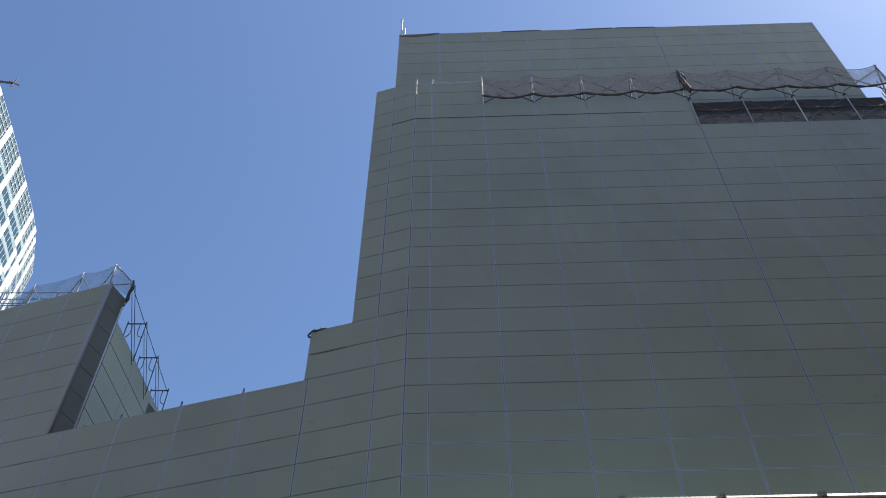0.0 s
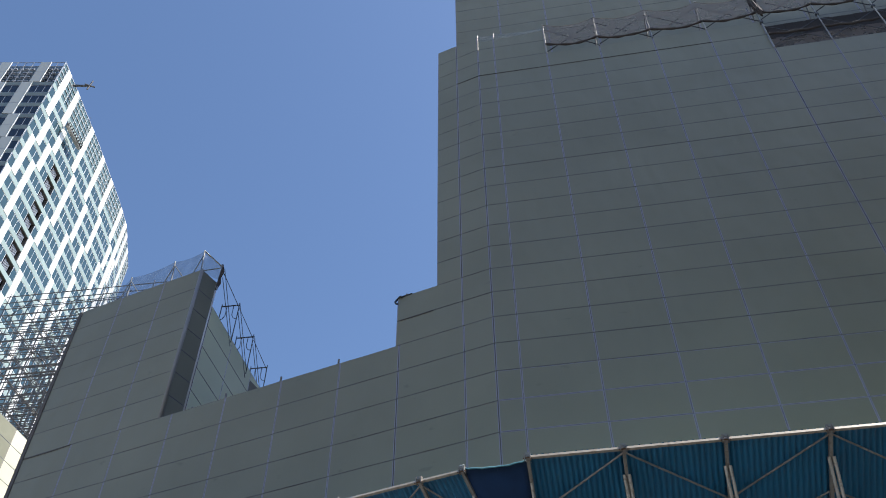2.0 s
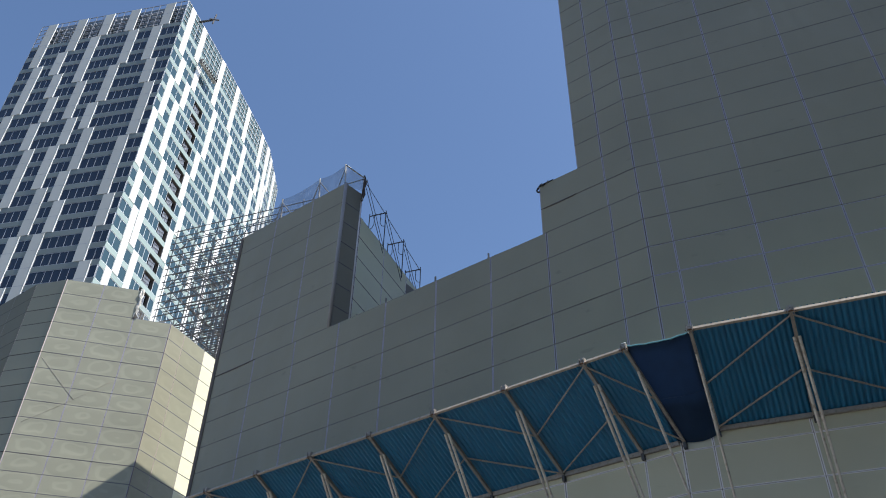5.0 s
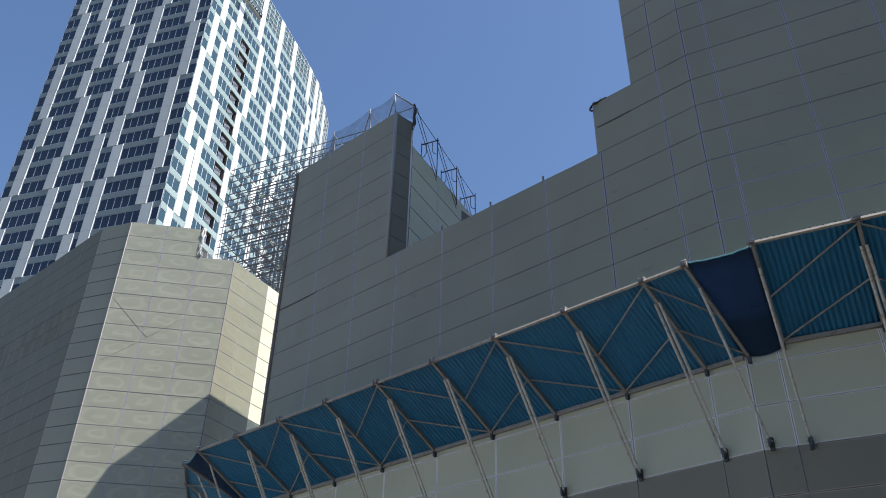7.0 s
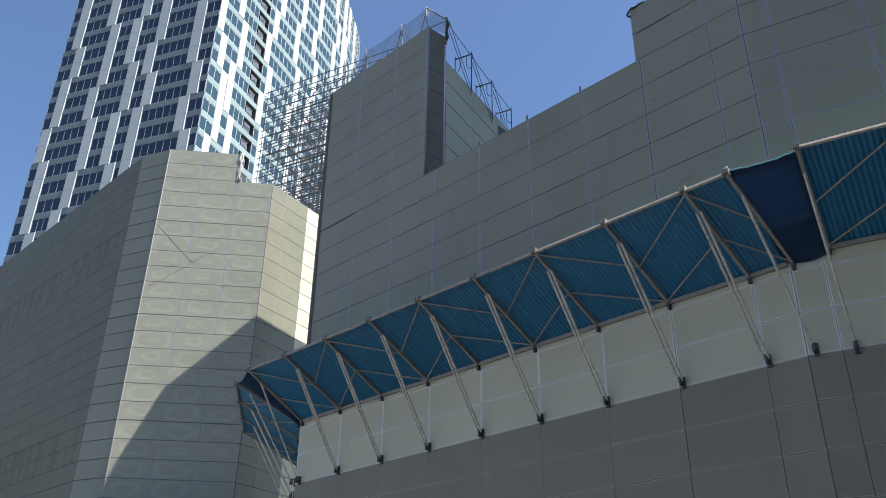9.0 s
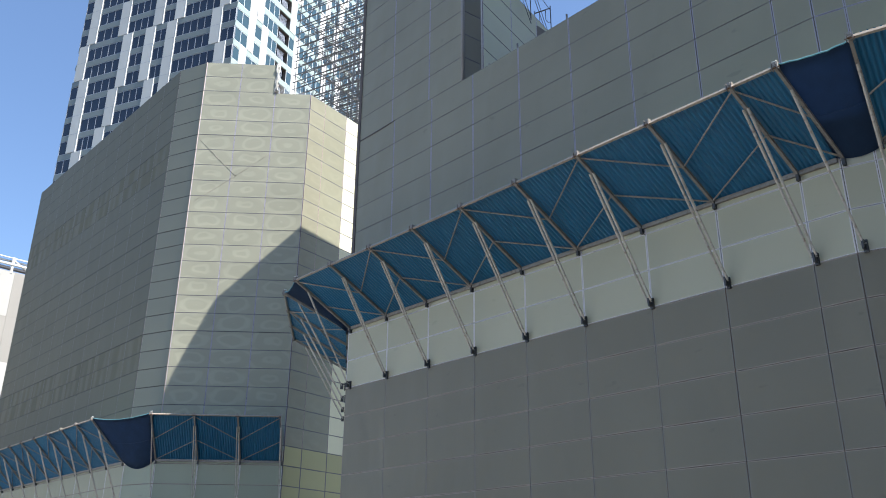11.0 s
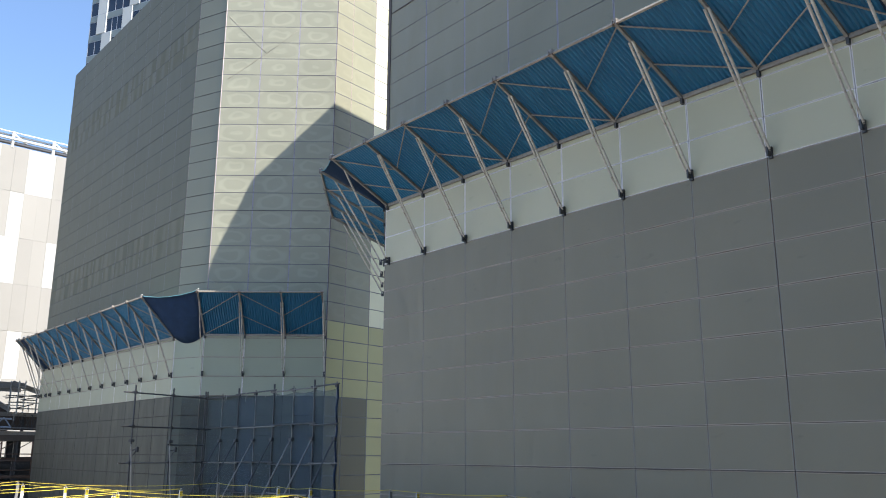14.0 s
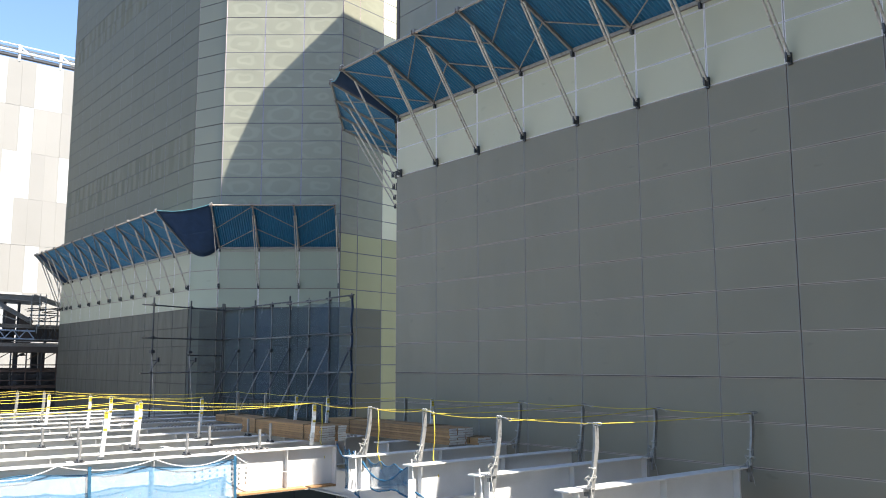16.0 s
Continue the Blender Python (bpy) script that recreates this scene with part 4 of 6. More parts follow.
for k in range(5):
    x = 2 * S2 / 3 + rngp.uniform(-0.02, 0.12)
    pts = [Vector((x + rngp.uniform(-0.05, 0.07), -0.04 + rngp.uniform(-0.05, 0.05), LH + 0.05 - LIFT * 2.0 * j / 9)) for j in range(10)]
    path_tube(bm, pts, [rngp.uniform(0.02, 0.055) for _ in pts], 6)
ob = part("plastic_wrap", bm, M["net_white"], smooth=True)
ob.matrix_basis = mL2
tagged(ob, "crumpled pale plastic gathered at the stepped edge", "plastic")
net_sheet("edge_net", "thin pale net slung beside the stepped edge", [Vector((2 * S2 / 3 + 0.1, 0.0, LH - 0.7)), Vector((S2, 0.1, LH - LIFT * 2 + 0.12))],
          [Vector((2 * S2 / 3 + 0.1, 0.0, LH - LIFT * 2)), Vector((S2, 0.1, LH - LIFT * 2 - 0.02))], M["net_pale"], m=mL2, sag_top=0.2, sag_low=0.0)
# rising net over the first bays of the ledge
net_sheet("ledge_net", "pale see-through net over the ledge", [Vector((0, -0.05, 28.15)), Vector((0.61, -0.05, 28.13)), Vector((2.43, -0.05, 28.08))],
          [Vector((0, -0.05, 27.75)), Vector((0.61, -0.05, 27.75)), Vector((2.43, -0.05, 27.9))], M["net_pale"], m=mA, sag_top=0.05, sag_low=0.02)
for x, low in ((0.02, 27.1), (0.61, 27.8)):
    bm = BM()
    tube(bm, (x, -0.07, low), (x, -0.07, 28.2), 0.011, 6)
    ob = part("net_post", bm, M["steel_tan"])
    ob.matrix_basis = mA
    tagged(ob, "thin weathered steel net post", "post", "net posts")
# poles at the corner of the set-back top
for x, y, z in ((-1.70, 17.4, 35.95), (-1.56, 17.4, 35.0)):
    bm = BM()
    tube(bm, (x, y, 31.0 + EZ), (x, y, z + EZ), 0.035, 8)
    for k in range(6):
        tube(bm, (x, y, z + EZ - 0.3 * k - 0.1), (x, y, z + EZ - 0.3 * k - 0.14), 0.05, 8)
    tagged(part("pole", bm, M["steel_strut"]), "ringed pale steel scaffold pole", "pole", "corner poles")
# cap rails and stub poles along the tops
def stubs(pl, pr, xs, z, hgt=0.25, r=0.022):
    m, ln = frame_of(pl, pr, EZ)
    for x in xs:
        bm = BM()
        tube(bm, (x, 0.12, z - 0.3), (x, 0.12, z + hgt), r, 6)
        ob = part("stub_pole", bm, M["steel_tan"])
        ob.matrix_basis = m
        tagged(ob, "short scaffold pole end above the sheets", "pole", "stub poles")


stubs(SB_L, SB_R, [1.77 + BAY * k for k in range(8)], 33.88, 0.12)
stubs(B_L, B_R, [BAY * k + 0.02 for k in range(4, 7)], H0 + LIFT * 10, 0.28, 0.03)
stubs(B_L, B_R, [6.2], H0 + LIFT * 10, 0.16, 0.03)
stubs(B_L, B_R, [13.0], H0 + LIFT * 12, 0.2, 0.03)
bm = BM()
m, ln = frame_of(B_L, B_R, EZ)
path_tube(bm, [Vector((12.86 + 0.12 * math.cos(a), -0.05 - 0.03 * math.sin(a * 2), H0 + LIFT * 12 - 0.14 + 0.13 * math.sin(a))) for a in [0.5 + k * 0.55 for k in range(8)]], 0.03, 6)
tube(bm, (12.9, -0.03, H0 + LIFT * 12 - 0.02), (13.25, -0.04, H0 + LIFT * 12 + 0.0), 0.035, 6, 0.015)
ob = part("loose_cloth", bm, M["steel_dark"], smooth=True)
ob.matrix_basis = m
tagged(ob, "dark loose cloth bunched at the step's corner", "cloth")

# ---- nets and frames on the raised box ----
m, ln = frame_of(B_L, B_R, EZ)
fan = thing("box_guard", "steel net frame on top of the raised box", "scaffold", at=m)
pts_t, pts_l = [], []
for x in (0.3, 1.5, 1.95, 3.85, 5.10):
    pts_t.append(Vector((x, -0.05, 21.3 if x > 1.7 else 20.95)))
    pts_l.append(Vector((x, -0.02, 20.35)))
for x in (1.95, 3.85, 5.10):
    bm = BM()
    tube(bm, (x, 0.04, 20.36), (x, -0.05, 21.32), 0.026, 6)
    part("post", bm, M["steel"], fan)
    for dx in (-0.55, 0.55):
        if x + dx < 5.3:
            bm = BM()
            tube(bm, (x + dx, 0.15, 20.3), (x, -0.03, 21.15), 0.02, 6)
            part("stay", bm, M["steel"], fan)
bm = BM()
tube(bm, (5.12, -0.05, 21.28), (5.42, 0.62, 21.0), 0.024, 6)
part("end_rail", bm, M["steel"], fan)
bm = BM()
tube(bm, (5.44, 0.62, 19.9), (5.42, 0.62, 21.1), 0.03, 6)
tube(bm, (5.15, 0.05, 20.4), (5.42, 0.62, 20.95), 0.02, 6)
part("end_post", bm, M["steel"], fan)
bm = BM()
path_tube(bm, [Vector((5.42, 0.62, 21.1)), Vector((5.46, 0.66, 20.8)), Vector((5.43, 0.63, 20.5)), Vector((5.45, 0.64, 20.2)), Vector((5.40, 0.62, 19.9))], [0.035, 0.065, 0.05, 0.07, 0.03], 7)
part("tied_net", bm, M["net_roll"], fan, "dark net tied round the end post")
net_sheet("box_net", "grey-blue safety net on the raised box", pts_t, pts_l, M["net_fine"], m=m, sag_top=0.12, sag_low=0.0)
net_sheet("box_end_net", "grey-blue safety net at the box end", [Vector((5.10, -0.05, 21.3)), Vector((5.42, 0.62, 21.0))],
          [Vector((5.10, -0.02, 20.35)), Vector((5.42, 0.62, 20.35))], M["net_fine"], m=m, sag_top=0.04, sag_low=0.0)


def ladder_frame(y):
    """A portal scaffold frame with bowed inner legs and a long diagonal stay."""
    f = thing("scaffold_frame", "dark steel portal scaffold frame above the box side", "scaffold", "portal frames")
    x0, x1, zt, zb = -10.85, -10.20, 20.62 + EZ, 18.9 + EZ
    for x in (x0, x1):
        bm = BM()
        tube(bm, (x, y, zb), (x, y, zt + 0.1), 0.019, 6)
        part("leg", bm, M["steel_dark"], f)
    bm = BM()
    tube(bm, (x0, y, zt), (x1, y, zt), 0.024, 6)
    part("crossbar", bm, M["steel_dark"], f)
    for s, xx in ((1, x0), (-1, x1)):
        bm = BM()
        path_tube(bm, [Vector((xx + s * 0.2, y, zt)), Vector((xx + s * 0.2, y, zt - 0.45)), Vector((xx + s * 0.12, y, zt - 0.6)), Vector((xx, y, zt - 0.65))], 0.014, 5)
        part("inner_bow", bm, M["steel_dark"], f)
    for za, zb2 in ((zt, zt - 1.6), (zt - 0.4, zt - 1.9)):
        bm = BM()
        tube(bm, (x1, y - 1.75, za + 0.1), (x1, y, zb2), 0.012, 5)
        part("stay", bm, M["steel_dark"], f)
    bm = BM()
    tube(bm, (x1, y - 1.75, zt - 0.1), (x1, y, zt - 0.1), 0.012, 5)
    part("rail", bm, M["steel_dark"], f)


for y in (21.3, 23.05, 24.88):
    ladder_frame(y)

# ---- far glass tower ----
ST = 3.4                                   # storey height
T_TOP = 142.0
T_L, T_C = (-114.4, 71.8), (-82.6, 76.0)
T_CURVE = [T_C, (-84.3, 95.0), (-86.3, 111.2), (-87.5, 117.8), (-92.2, 130.2)]
tower = thing("tower_building", "tall pale glass tower with staggered white cladding strips", "building")
core = [T_L, T_C] + T_CURVE[1:] + [(-118.0, 128.0)]
cx, cy = sum(p[0] for p in core) / len(core), sum(p[1] for p in core) / len(core)
bm = BM()
ring = []
for z in (0.0, T_TOP + EZ - 2 * ST - 0.3):
    ring.append([bm.verts.new((cx + (x - cx) * 0.93, cy + (y - cy) * 0.93, z)) for x, y in core])
k = len(core)
for i in range(k):
    bm.faces.new((ring[0][i], ring[0][(i + 1) % k], ring[1][(i + 1) % k], ring[1][i]))
bm.faces.new(ring[1])
bmesh.ops.recalc_face_normals(bm, faces=bm.faces)
part("core", bm, M["glass_dark"], tower)

WIN = {}


def window_mesh(w, panes, lit):
    """The frame of a strip window with slim mullions; origin at its lower left, facing -y."""
    key = (round(w, 1), panes, lit)
    if key not in WIN:
        bm = BM()
        w = round(w, 1)
        h = 2.3
        xs = [w * p / panes + d for p in range(panes + 1) for d in (-0.04, 0.04)]
        zs = [-0.04, 0.04, h - 0.04, h + 0.04]
        grid = [[bm.verts.new((x, -0.02, z)) for z in zs] for x in xs]
        faces = [bm.faces.new((grid[i][j], grid[i + 1][j], grid[i + 1][j + 1], grid[i][j + 1]))
                 for i in range(len(xs) - 1) for j in range(3) if i % 2 == 0 or j != 1]
        back_faces = bmesh.ops.extrude_face_region(bm, geom=faces)["geom"]
        bmesh.ops.translate(bm, verts=[v for v in back_faces if isinstance(v, bmesh.types.BMVert)], vec=(0, 0.08, 0))
        bmesh.ops.recalc_face_normals(bm, faces=bm.faces)
        me = bpy.data.meshes.new("window")
        bm.to_mesh(me)
        bm.free()
        # frames on the shaded face are a darker copy, shade put into the colour
        me.materials.append(M["mullion_dark"] if not lit else M["mullion"])
        WIN[key] = me
    return WIN[key]


def pane_mesh(w, lit):
    key = (round(w, 2), lit)
    if key not in WIN:
        bm = BM()
        box(bm, 0.03, w - 0.03, 0.02, 0.05, 0.03, 2.27)
        me = bpy.data.meshes.new("pane")
        bm.to_mesh(me)
        bm.free()
        me.materials.append(M["glass_sun" if lit else "glass"])
        WIN[key] = me
    return WIN[key]


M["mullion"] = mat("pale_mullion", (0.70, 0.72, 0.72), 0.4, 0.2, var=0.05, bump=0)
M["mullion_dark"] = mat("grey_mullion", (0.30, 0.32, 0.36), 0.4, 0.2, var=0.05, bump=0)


def tower_face(pl, pr, strips, z_low, lit, seed, balcony=None, clear_top=0):
    """One straight facet: spandrels, strip windows between staggered vertical strips."""
    rng = random.Random(seed)
    m, ln = frame_of(pl, pr, EZ)
    n = int((T_TOP - 2 * ST - z_low) / ST)
    zs = [T_TOP - 2 * ST - ST * (k + 1) for k in range(n)]
    cover = [[] for _ in range(n)]
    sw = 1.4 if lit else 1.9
    for c, x0 in enumerate(strips):
        k = -2
        dx = 0.0
        while k < n:
            size = rng.choice((2, 3, 3, 4, 2)) if k >= 0 or not lit else rng.choice((3, 4))
            x = min(max(x0 + dx, 0.2), ln - sw - 0.1)
            a = T_TOP - ST * (k + 2)
            b = max(a - ST * size, zs[-1])
            bm = BM()
            box(bm, x, x + sw, -0.07, 0.10, b + 0.05, a - 0.05)
            for q in range(1, size):
                box(bm, x - 0.005, x + sw + 0.005, -0.075, -0.02, a - ST * q - 0.03, a - ST * q + 0.03, mi=1)
            box(bm, x + sw, x + sw + 0.07, -0.09, 0.10, b, a, mi=2)
            # lit swaps in paler strips and spandrels: sun and shade are painted
            ob = part("cladding_strip", bm, [M["tower_white"] if lit else M["strip_shaded"], M["mullion_dark"], M["tower_white"]], tower)
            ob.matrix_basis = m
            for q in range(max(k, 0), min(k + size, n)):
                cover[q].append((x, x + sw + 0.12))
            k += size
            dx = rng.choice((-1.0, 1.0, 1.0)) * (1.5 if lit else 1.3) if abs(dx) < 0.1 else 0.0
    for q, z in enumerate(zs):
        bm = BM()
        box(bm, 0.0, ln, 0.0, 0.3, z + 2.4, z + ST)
        ob = part("spandrel", bm, M["spandrel"] if lit else M["spandrel_shaded"], tower)
        ob.matrix_basis = m
        gaps, x = [], 0.0
        for a, b in sorted(cover[q]):
            if a - x > 0.7:
                gaps.append((x, a))
            x = max(x, b)
        if ln - x > 0.7:
            gaps.append((x, ln))
        for a, b in gaps:
            if balcony and a < balcony[1] and b > balcony[0] and q > 2:
                lo, hi = balcony
                if lo - a > 0.7:
                    put_window(m, a, lo, z, lit)
                if b - hi > 0.7:
                    put_window(m, hi, b, z, lit)
                bm = BM()
                vs = box(bm, max(a, lo), min(b, hi), 0.1, 1.2, z, z + 2.28)
                bm.faces.remove(next(f for f in bm.faces if all(abs(v.co.y - 0.1) < 1e-5 for v in f.verts)))
                ob = part("balcony", bm, M["balcony_dark"], tower, "recessed dark balcony with an upright grille")
                ob.matrix_basis = m
                for s in range(6):
                    xx = lo + (hi - lo) * (0.25 + 0.55 * s / 6)
                    bm = BM()
                    box(bm, xx, xx + 0.14, 0.35, 0.4, z + 0.1, z + 2.0)
                    part("slat", bm, M["mullion_dark"], ob)
            else:
                put_window(m, a, b, z, lit)


def put_window(m, a, b, z, lit):
    panes = max(1, round((b - a) / 1.35))
    ob = new("window", window_mesh(b - a, panes, lit))
    ob.parent = tower
    ob.matrix_basis = m @ Matrix.Translation((a, 0.05, z + 0.05))
    w = round(b - a, 1) / panes
    for p in range(panes):
        pane = new("pane", pane_mesh(w, lit))
        pane.parent = ob
        pane.location = (w * p, 0, 0)


M["balcony_dark"] = mat("balcony_shade", (0.10, 0.085, 0.08), 0.8, var=0.1, bump=0)
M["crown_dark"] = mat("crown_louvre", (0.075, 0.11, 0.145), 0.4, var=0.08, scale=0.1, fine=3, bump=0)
# darker spandrel for the shaded face, its shade put into the colour
M["spandrel_shaded"] = mat("shaded_spandrel", (0.15, 0.178, 0.175), 0.3, var=0.05, scale=0.1, fine=3, bump=0)
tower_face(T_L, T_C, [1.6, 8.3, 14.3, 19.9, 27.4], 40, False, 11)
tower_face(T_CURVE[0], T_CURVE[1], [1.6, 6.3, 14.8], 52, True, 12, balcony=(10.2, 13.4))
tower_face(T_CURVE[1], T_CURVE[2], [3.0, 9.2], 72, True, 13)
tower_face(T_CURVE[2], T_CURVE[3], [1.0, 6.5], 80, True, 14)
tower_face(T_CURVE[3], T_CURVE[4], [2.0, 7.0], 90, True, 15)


def crown(pl, pr, lit):
    """Open lattice screen of the top two storeys."""
    m, ln = frame_of(pl, pr, EZ)
    bm = BM()
    n = max(3, int(ln / 1.5))
    for i in range(n + 1):
        x = ln * i / n
        box(bm, x - 0.04, x + 0.04, 0, 0.15, T_TOP - 2 * ST, T_TOP)
    for k in range(6):
        z = T_TOP - 2 * ST + 2 * ST * k / 5
        box(bm, 0, ln, 0.02, 0.13, z - 0.05, z + 0.05)
    if not lit:
        for i in range(int(ln / 1.1)):
            for k in range(5):
                z = T_TOP - 2 * ST + 2 * ST * (k + 0.3) / 5
                box(bm, i * 1.1, i * 1.1 + 0.7, 0.9, 1.2, z, z + 0.35)
    ob = part("crown_screen", bm, M["mullion"] if lit else M["mullion_dark"], tower, "open lattice screen round the roof")
    ob.matrix_basis = m
    bm = BM()
    if lit:
        box(bm, 0, ln, 0.16, 0.2, T_TOP - 2 * ST, T_TOP - 0.1)
    else:
        box(bm, 0, ln, 1.25, 1.35, T_TOP - 2 * ST, T_TOP + 0.4)
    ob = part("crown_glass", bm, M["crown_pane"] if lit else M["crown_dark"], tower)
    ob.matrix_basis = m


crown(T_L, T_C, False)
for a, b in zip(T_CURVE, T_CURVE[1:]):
    crown(a, b, True)

# window-cleaning cradle and roof davit
cradle = thing("cleaning_cradle", "grey window-cleaning cradle hung on the tower", "cradle")
bm = BM()
bar(bm, (-82.2, 83.4, 131.4 + EZ), (-82.4, 88.8, 131.4 + EZ), 0.7, 0.1)
part("floor", bm, M["steel"], cradle)
for k in range(9):
    bm = BM()
    y = 83.4 + 5.4 * k / 8
    box(bm, -82.6, -81.95, y - 0.04, y + 0.04, 131.4 + EZ, 132.5 + EZ)
    part("rail_post", bm, M["steel_dark"], cradle)
for x in (-82.6, -81.98):
    bm = BM()
    box(bm, x - 0.04, x + 0.04, 83.3, 88.9, 132.45 + EZ, 132.6 + EZ)
    part("top_rail", bm, M["steel_dark"], cradle)
for y in (83.6, 88.6):
    bm = BM()
    tube(bm, (-82.45, y, 132.5 + EZ), (-83.2, y, T_TOP + EZ), 0.03, 5)
    part("cable", bm, M["steel_dark"], cradle)
davit = thing("roof_davit", "dark crane arm reaching over the tower roof", "crane")
bm = BM()
tube(bm, (-84.2, 80.5, 141.2 + EZ), (-80.2, 81.6, 141.9 + EZ), 0.28, 8, 0.2)
part("arm", bm, M["steel_dark"], davit)
bm = BM()
tube(bm, (-80.4, 81.5, 140.6 + EZ), (-80.2, 81.6, 143.6 + EZ), 0.16, 8)
tube(bm, (-80.9, 80.9, 141.6 + EZ), (-79.7, 82.2, 142.3 + EZ), 0.16, 8)
part("head", bm, M["steel_dark"], davit)

# ---- open scaffold behind the annex ----
scaf = thing("open_scaffold", "dense open steel pipe scaffold with many rails", "scaffold")
SX0, SX1, SY, SZ0, SZ1 = -37.5, -25.5, 41.0, 22.0, 42.7
rngs = random.Random(3)
NX = int((SX1 - SX0) / 1.83) + 1
for layer, dy in enumerate((0.0, 0.9, 2.6, 3.5, 5.2, 6.1, 7.8, 8.7)):
    y = SY + dy
    for k in range(2 * NX - 1 if layer else NX):
        x = SX0 + (0.915 if layer else 1.83) * k + 0.12 * (layer % 3)
        bm = BM()
        tube(bm, (x, y, SZ0 + EZ), (x, y, SZ1 + EZ + (0.3 if layer == 0 else -0.6 * layer)), 0.036, 5)
        part("post", bm, M["scaffold_grey"], scaf)
    step = 0.62 if layer % 2 == 0 else 0.86
    for k in range(int((SZ1 - SZ0) / step)):
        z = SZ1 - step * k - 0.145 * layer
        bm = BM()
        tube(bm, (SX0 - 0.25, y, z + EZ), (SX1, y, z + EZ), 0.040 if layer == 0 else 0.034, 5)
        part("rail", bm, M["scaffold_grey"], scaf)
for k in range(NX - 1):
    for q in range(12):
        x, z = SX0 + 1.83 * k, SZ1 - 1.72 * (q + 1)
        for dy in (0.45, 3.05, 5.65):
            bm = BM()
            s = rngs.random() < 0.5
            tube(bm, (x, SY + dy, z + EZ + (0 if s else 1.72)), (x + 1.83, SY + dy, z + EZ + (1.72 if s else 0)), 0.030, 5)
            part("brace", bm, M["scaffold_grey"], scaf)
        bm = BM()
        tube(bm, (x, SY, z + EZ), (x, SY + 6.1, z + EZ), 0.032, 5)
        part("transom", bm, M["scaffold_grey"], scaf)

# ---- steel deck beams ----
U_B = Vector((-0.9563, 0.2924))            # along the front wall, to the left
N_B = Vector((0.2924, 0.9563))             # towards the front wall
DZ = -1.95 + EZ                            # top of the beams


def dk(s, n, z=0.0):
    p = U_B * s + N_B * n
    return Vector((p.x, p.y, DZ + z))


BEAM_M = Matrix(((N_B.x, U_B.x, 0, 0), (N_B.y, U_B.y, 0, 0), (0, 0, 1, 0), (0, 0, 0, 1)))   # x along a beam, y to the left


def steel_beam(s, n0, n1, depth=0.72, width=0.32, stiff=2.2, bolts=None, end_plate=True):
    ob = thing("steel_beam", "white-painted steel I-beam of the unfinished deck", "beam", "deck beams", at=Matrix.Translation(dk(s, n0)) @ BEAM_M)
    ln = n1 - n0
    bm = BM()
    box(bm, 0, ln, -width / 2, width / 2, -0.028, 0)
    bmesh.ops.bevel(bm, geom=bm.edges[:], offset=0.004, segments=1, affect='EDGES')
    part("top_flange", bm, M["white_paint"], ob)
    bm = BM()
    box(bm, 0.02, ln - 0.02, -0.008, 0.008, -depth + 0.028, -0.028)
    part("web", bm, M["white_paint"], ob)
    bm = BM()
    box(bm, 0, ln, -width / 2, width / 2, -depth, -depth + 0.028)
    part("bottom_flange", bm, M["white_paint"], ob)
    x = 0.25
    while x < ln:
        bm = BM()
        box(bm, x - 0.007, x + 0.007, -width / 2 + 0.02, -0.008, -depth + 0.03, -0.03)
        box(bm, x - 0.007, x + 0.007, 0.008, width / 2 - 0.02, -depth + 0.03, -0.03)
        part("stiffener", bm, M["white_paint"], ob)
        x += stiff
    if bolts:
        a, b = bolts
        bm = BM()
        box(bm, a, b, -width / 2, width / 2, 0.003, 0.018)
        part("splice_plate", bm, M["white_paint"], ob)
        bm = BM()
        nb = int((b - a) / 0.11)
        for q in range(nb):
            for yy in (-0.12, -0.06, 0.06, 0.12):
                xx = a + 0.06 + q * 0.11
                tube(bm, (xx, yy, 0.018), (xx, yy, 0.055), 0.02, 6)
        tagged(part("bolts", bm, M["steel_tan"], ob, "rusty bolt heads on the splice plate"), kind="stuff")
    return ob


for s, n0, n1 in ((9.38, 9.88, 14.8), (11.65, 10.05, 14.8), (13.6, 10.05, 14.7), (15.65, 10.0, 14.6)):
    steel_beam(s, n0, n1)
BIG = steel_beam(17.95, -6.0, 11.05, depth=0.95, stiff=3.1, bolts=(14.2, 15.3))
for k, (s, n1, bl) in enumerate(((19.55, 12.0, (15.5, 16.8)), (21.6, 12.6, (15.0, 16.4)), (23.8, 13.0, (14.5, 16.0)), (26.05, 13.4, (13.8, 15.6)), (28.3, 13.6, (13.4, 15.4)),
                    (30.35, 13.8, (13.0, 15.2)), (32.5, 14.0, None), (34.7, 14.0, None), (37.0, 14.0, None))):
    steel_beam(s, -4.0, n1, bolts=bl)
# beams that run on towards the wall behind the timber
for s in (17.9, 19.9, 22.0, 24.2):
    steel_beam(s, 12.3, 14.6)
# cross girders under the deck
for n in (-3.0, 4.6, 12.0):
    g = thing("cross_girder", "white-painted cross girder under the deck beams", "girder", "cross girders", at=Matrix.Translation(dk(40.0, n, -0.75)) @ Matrix(((-U_B.x, N_B.x, 0, 0), (-U_B.y, N_B.y, 0, 0), (0, 0, 1, 0), (0, 0, 0, 1))))
    ln = 40.0 - (17.9 if n < 9 else 9.0)
    bm = BM()
    box(bm, 0, ln, -0.15, 0.15, -0.03, 0)
    part("top_flange", bm, M["white_paint"], g)
    bm = BM()
    box(bm, 0, ln, -0.01, 0.01, -0.6, -0.03)
    part("web", bm, M["white_paint"], g)
    bm = BM()
    box(bm, 0, ln, -0.15, 0.15, -0.63, -0.6)
    part("bottom_flange", bm, M["white_paint"], g)
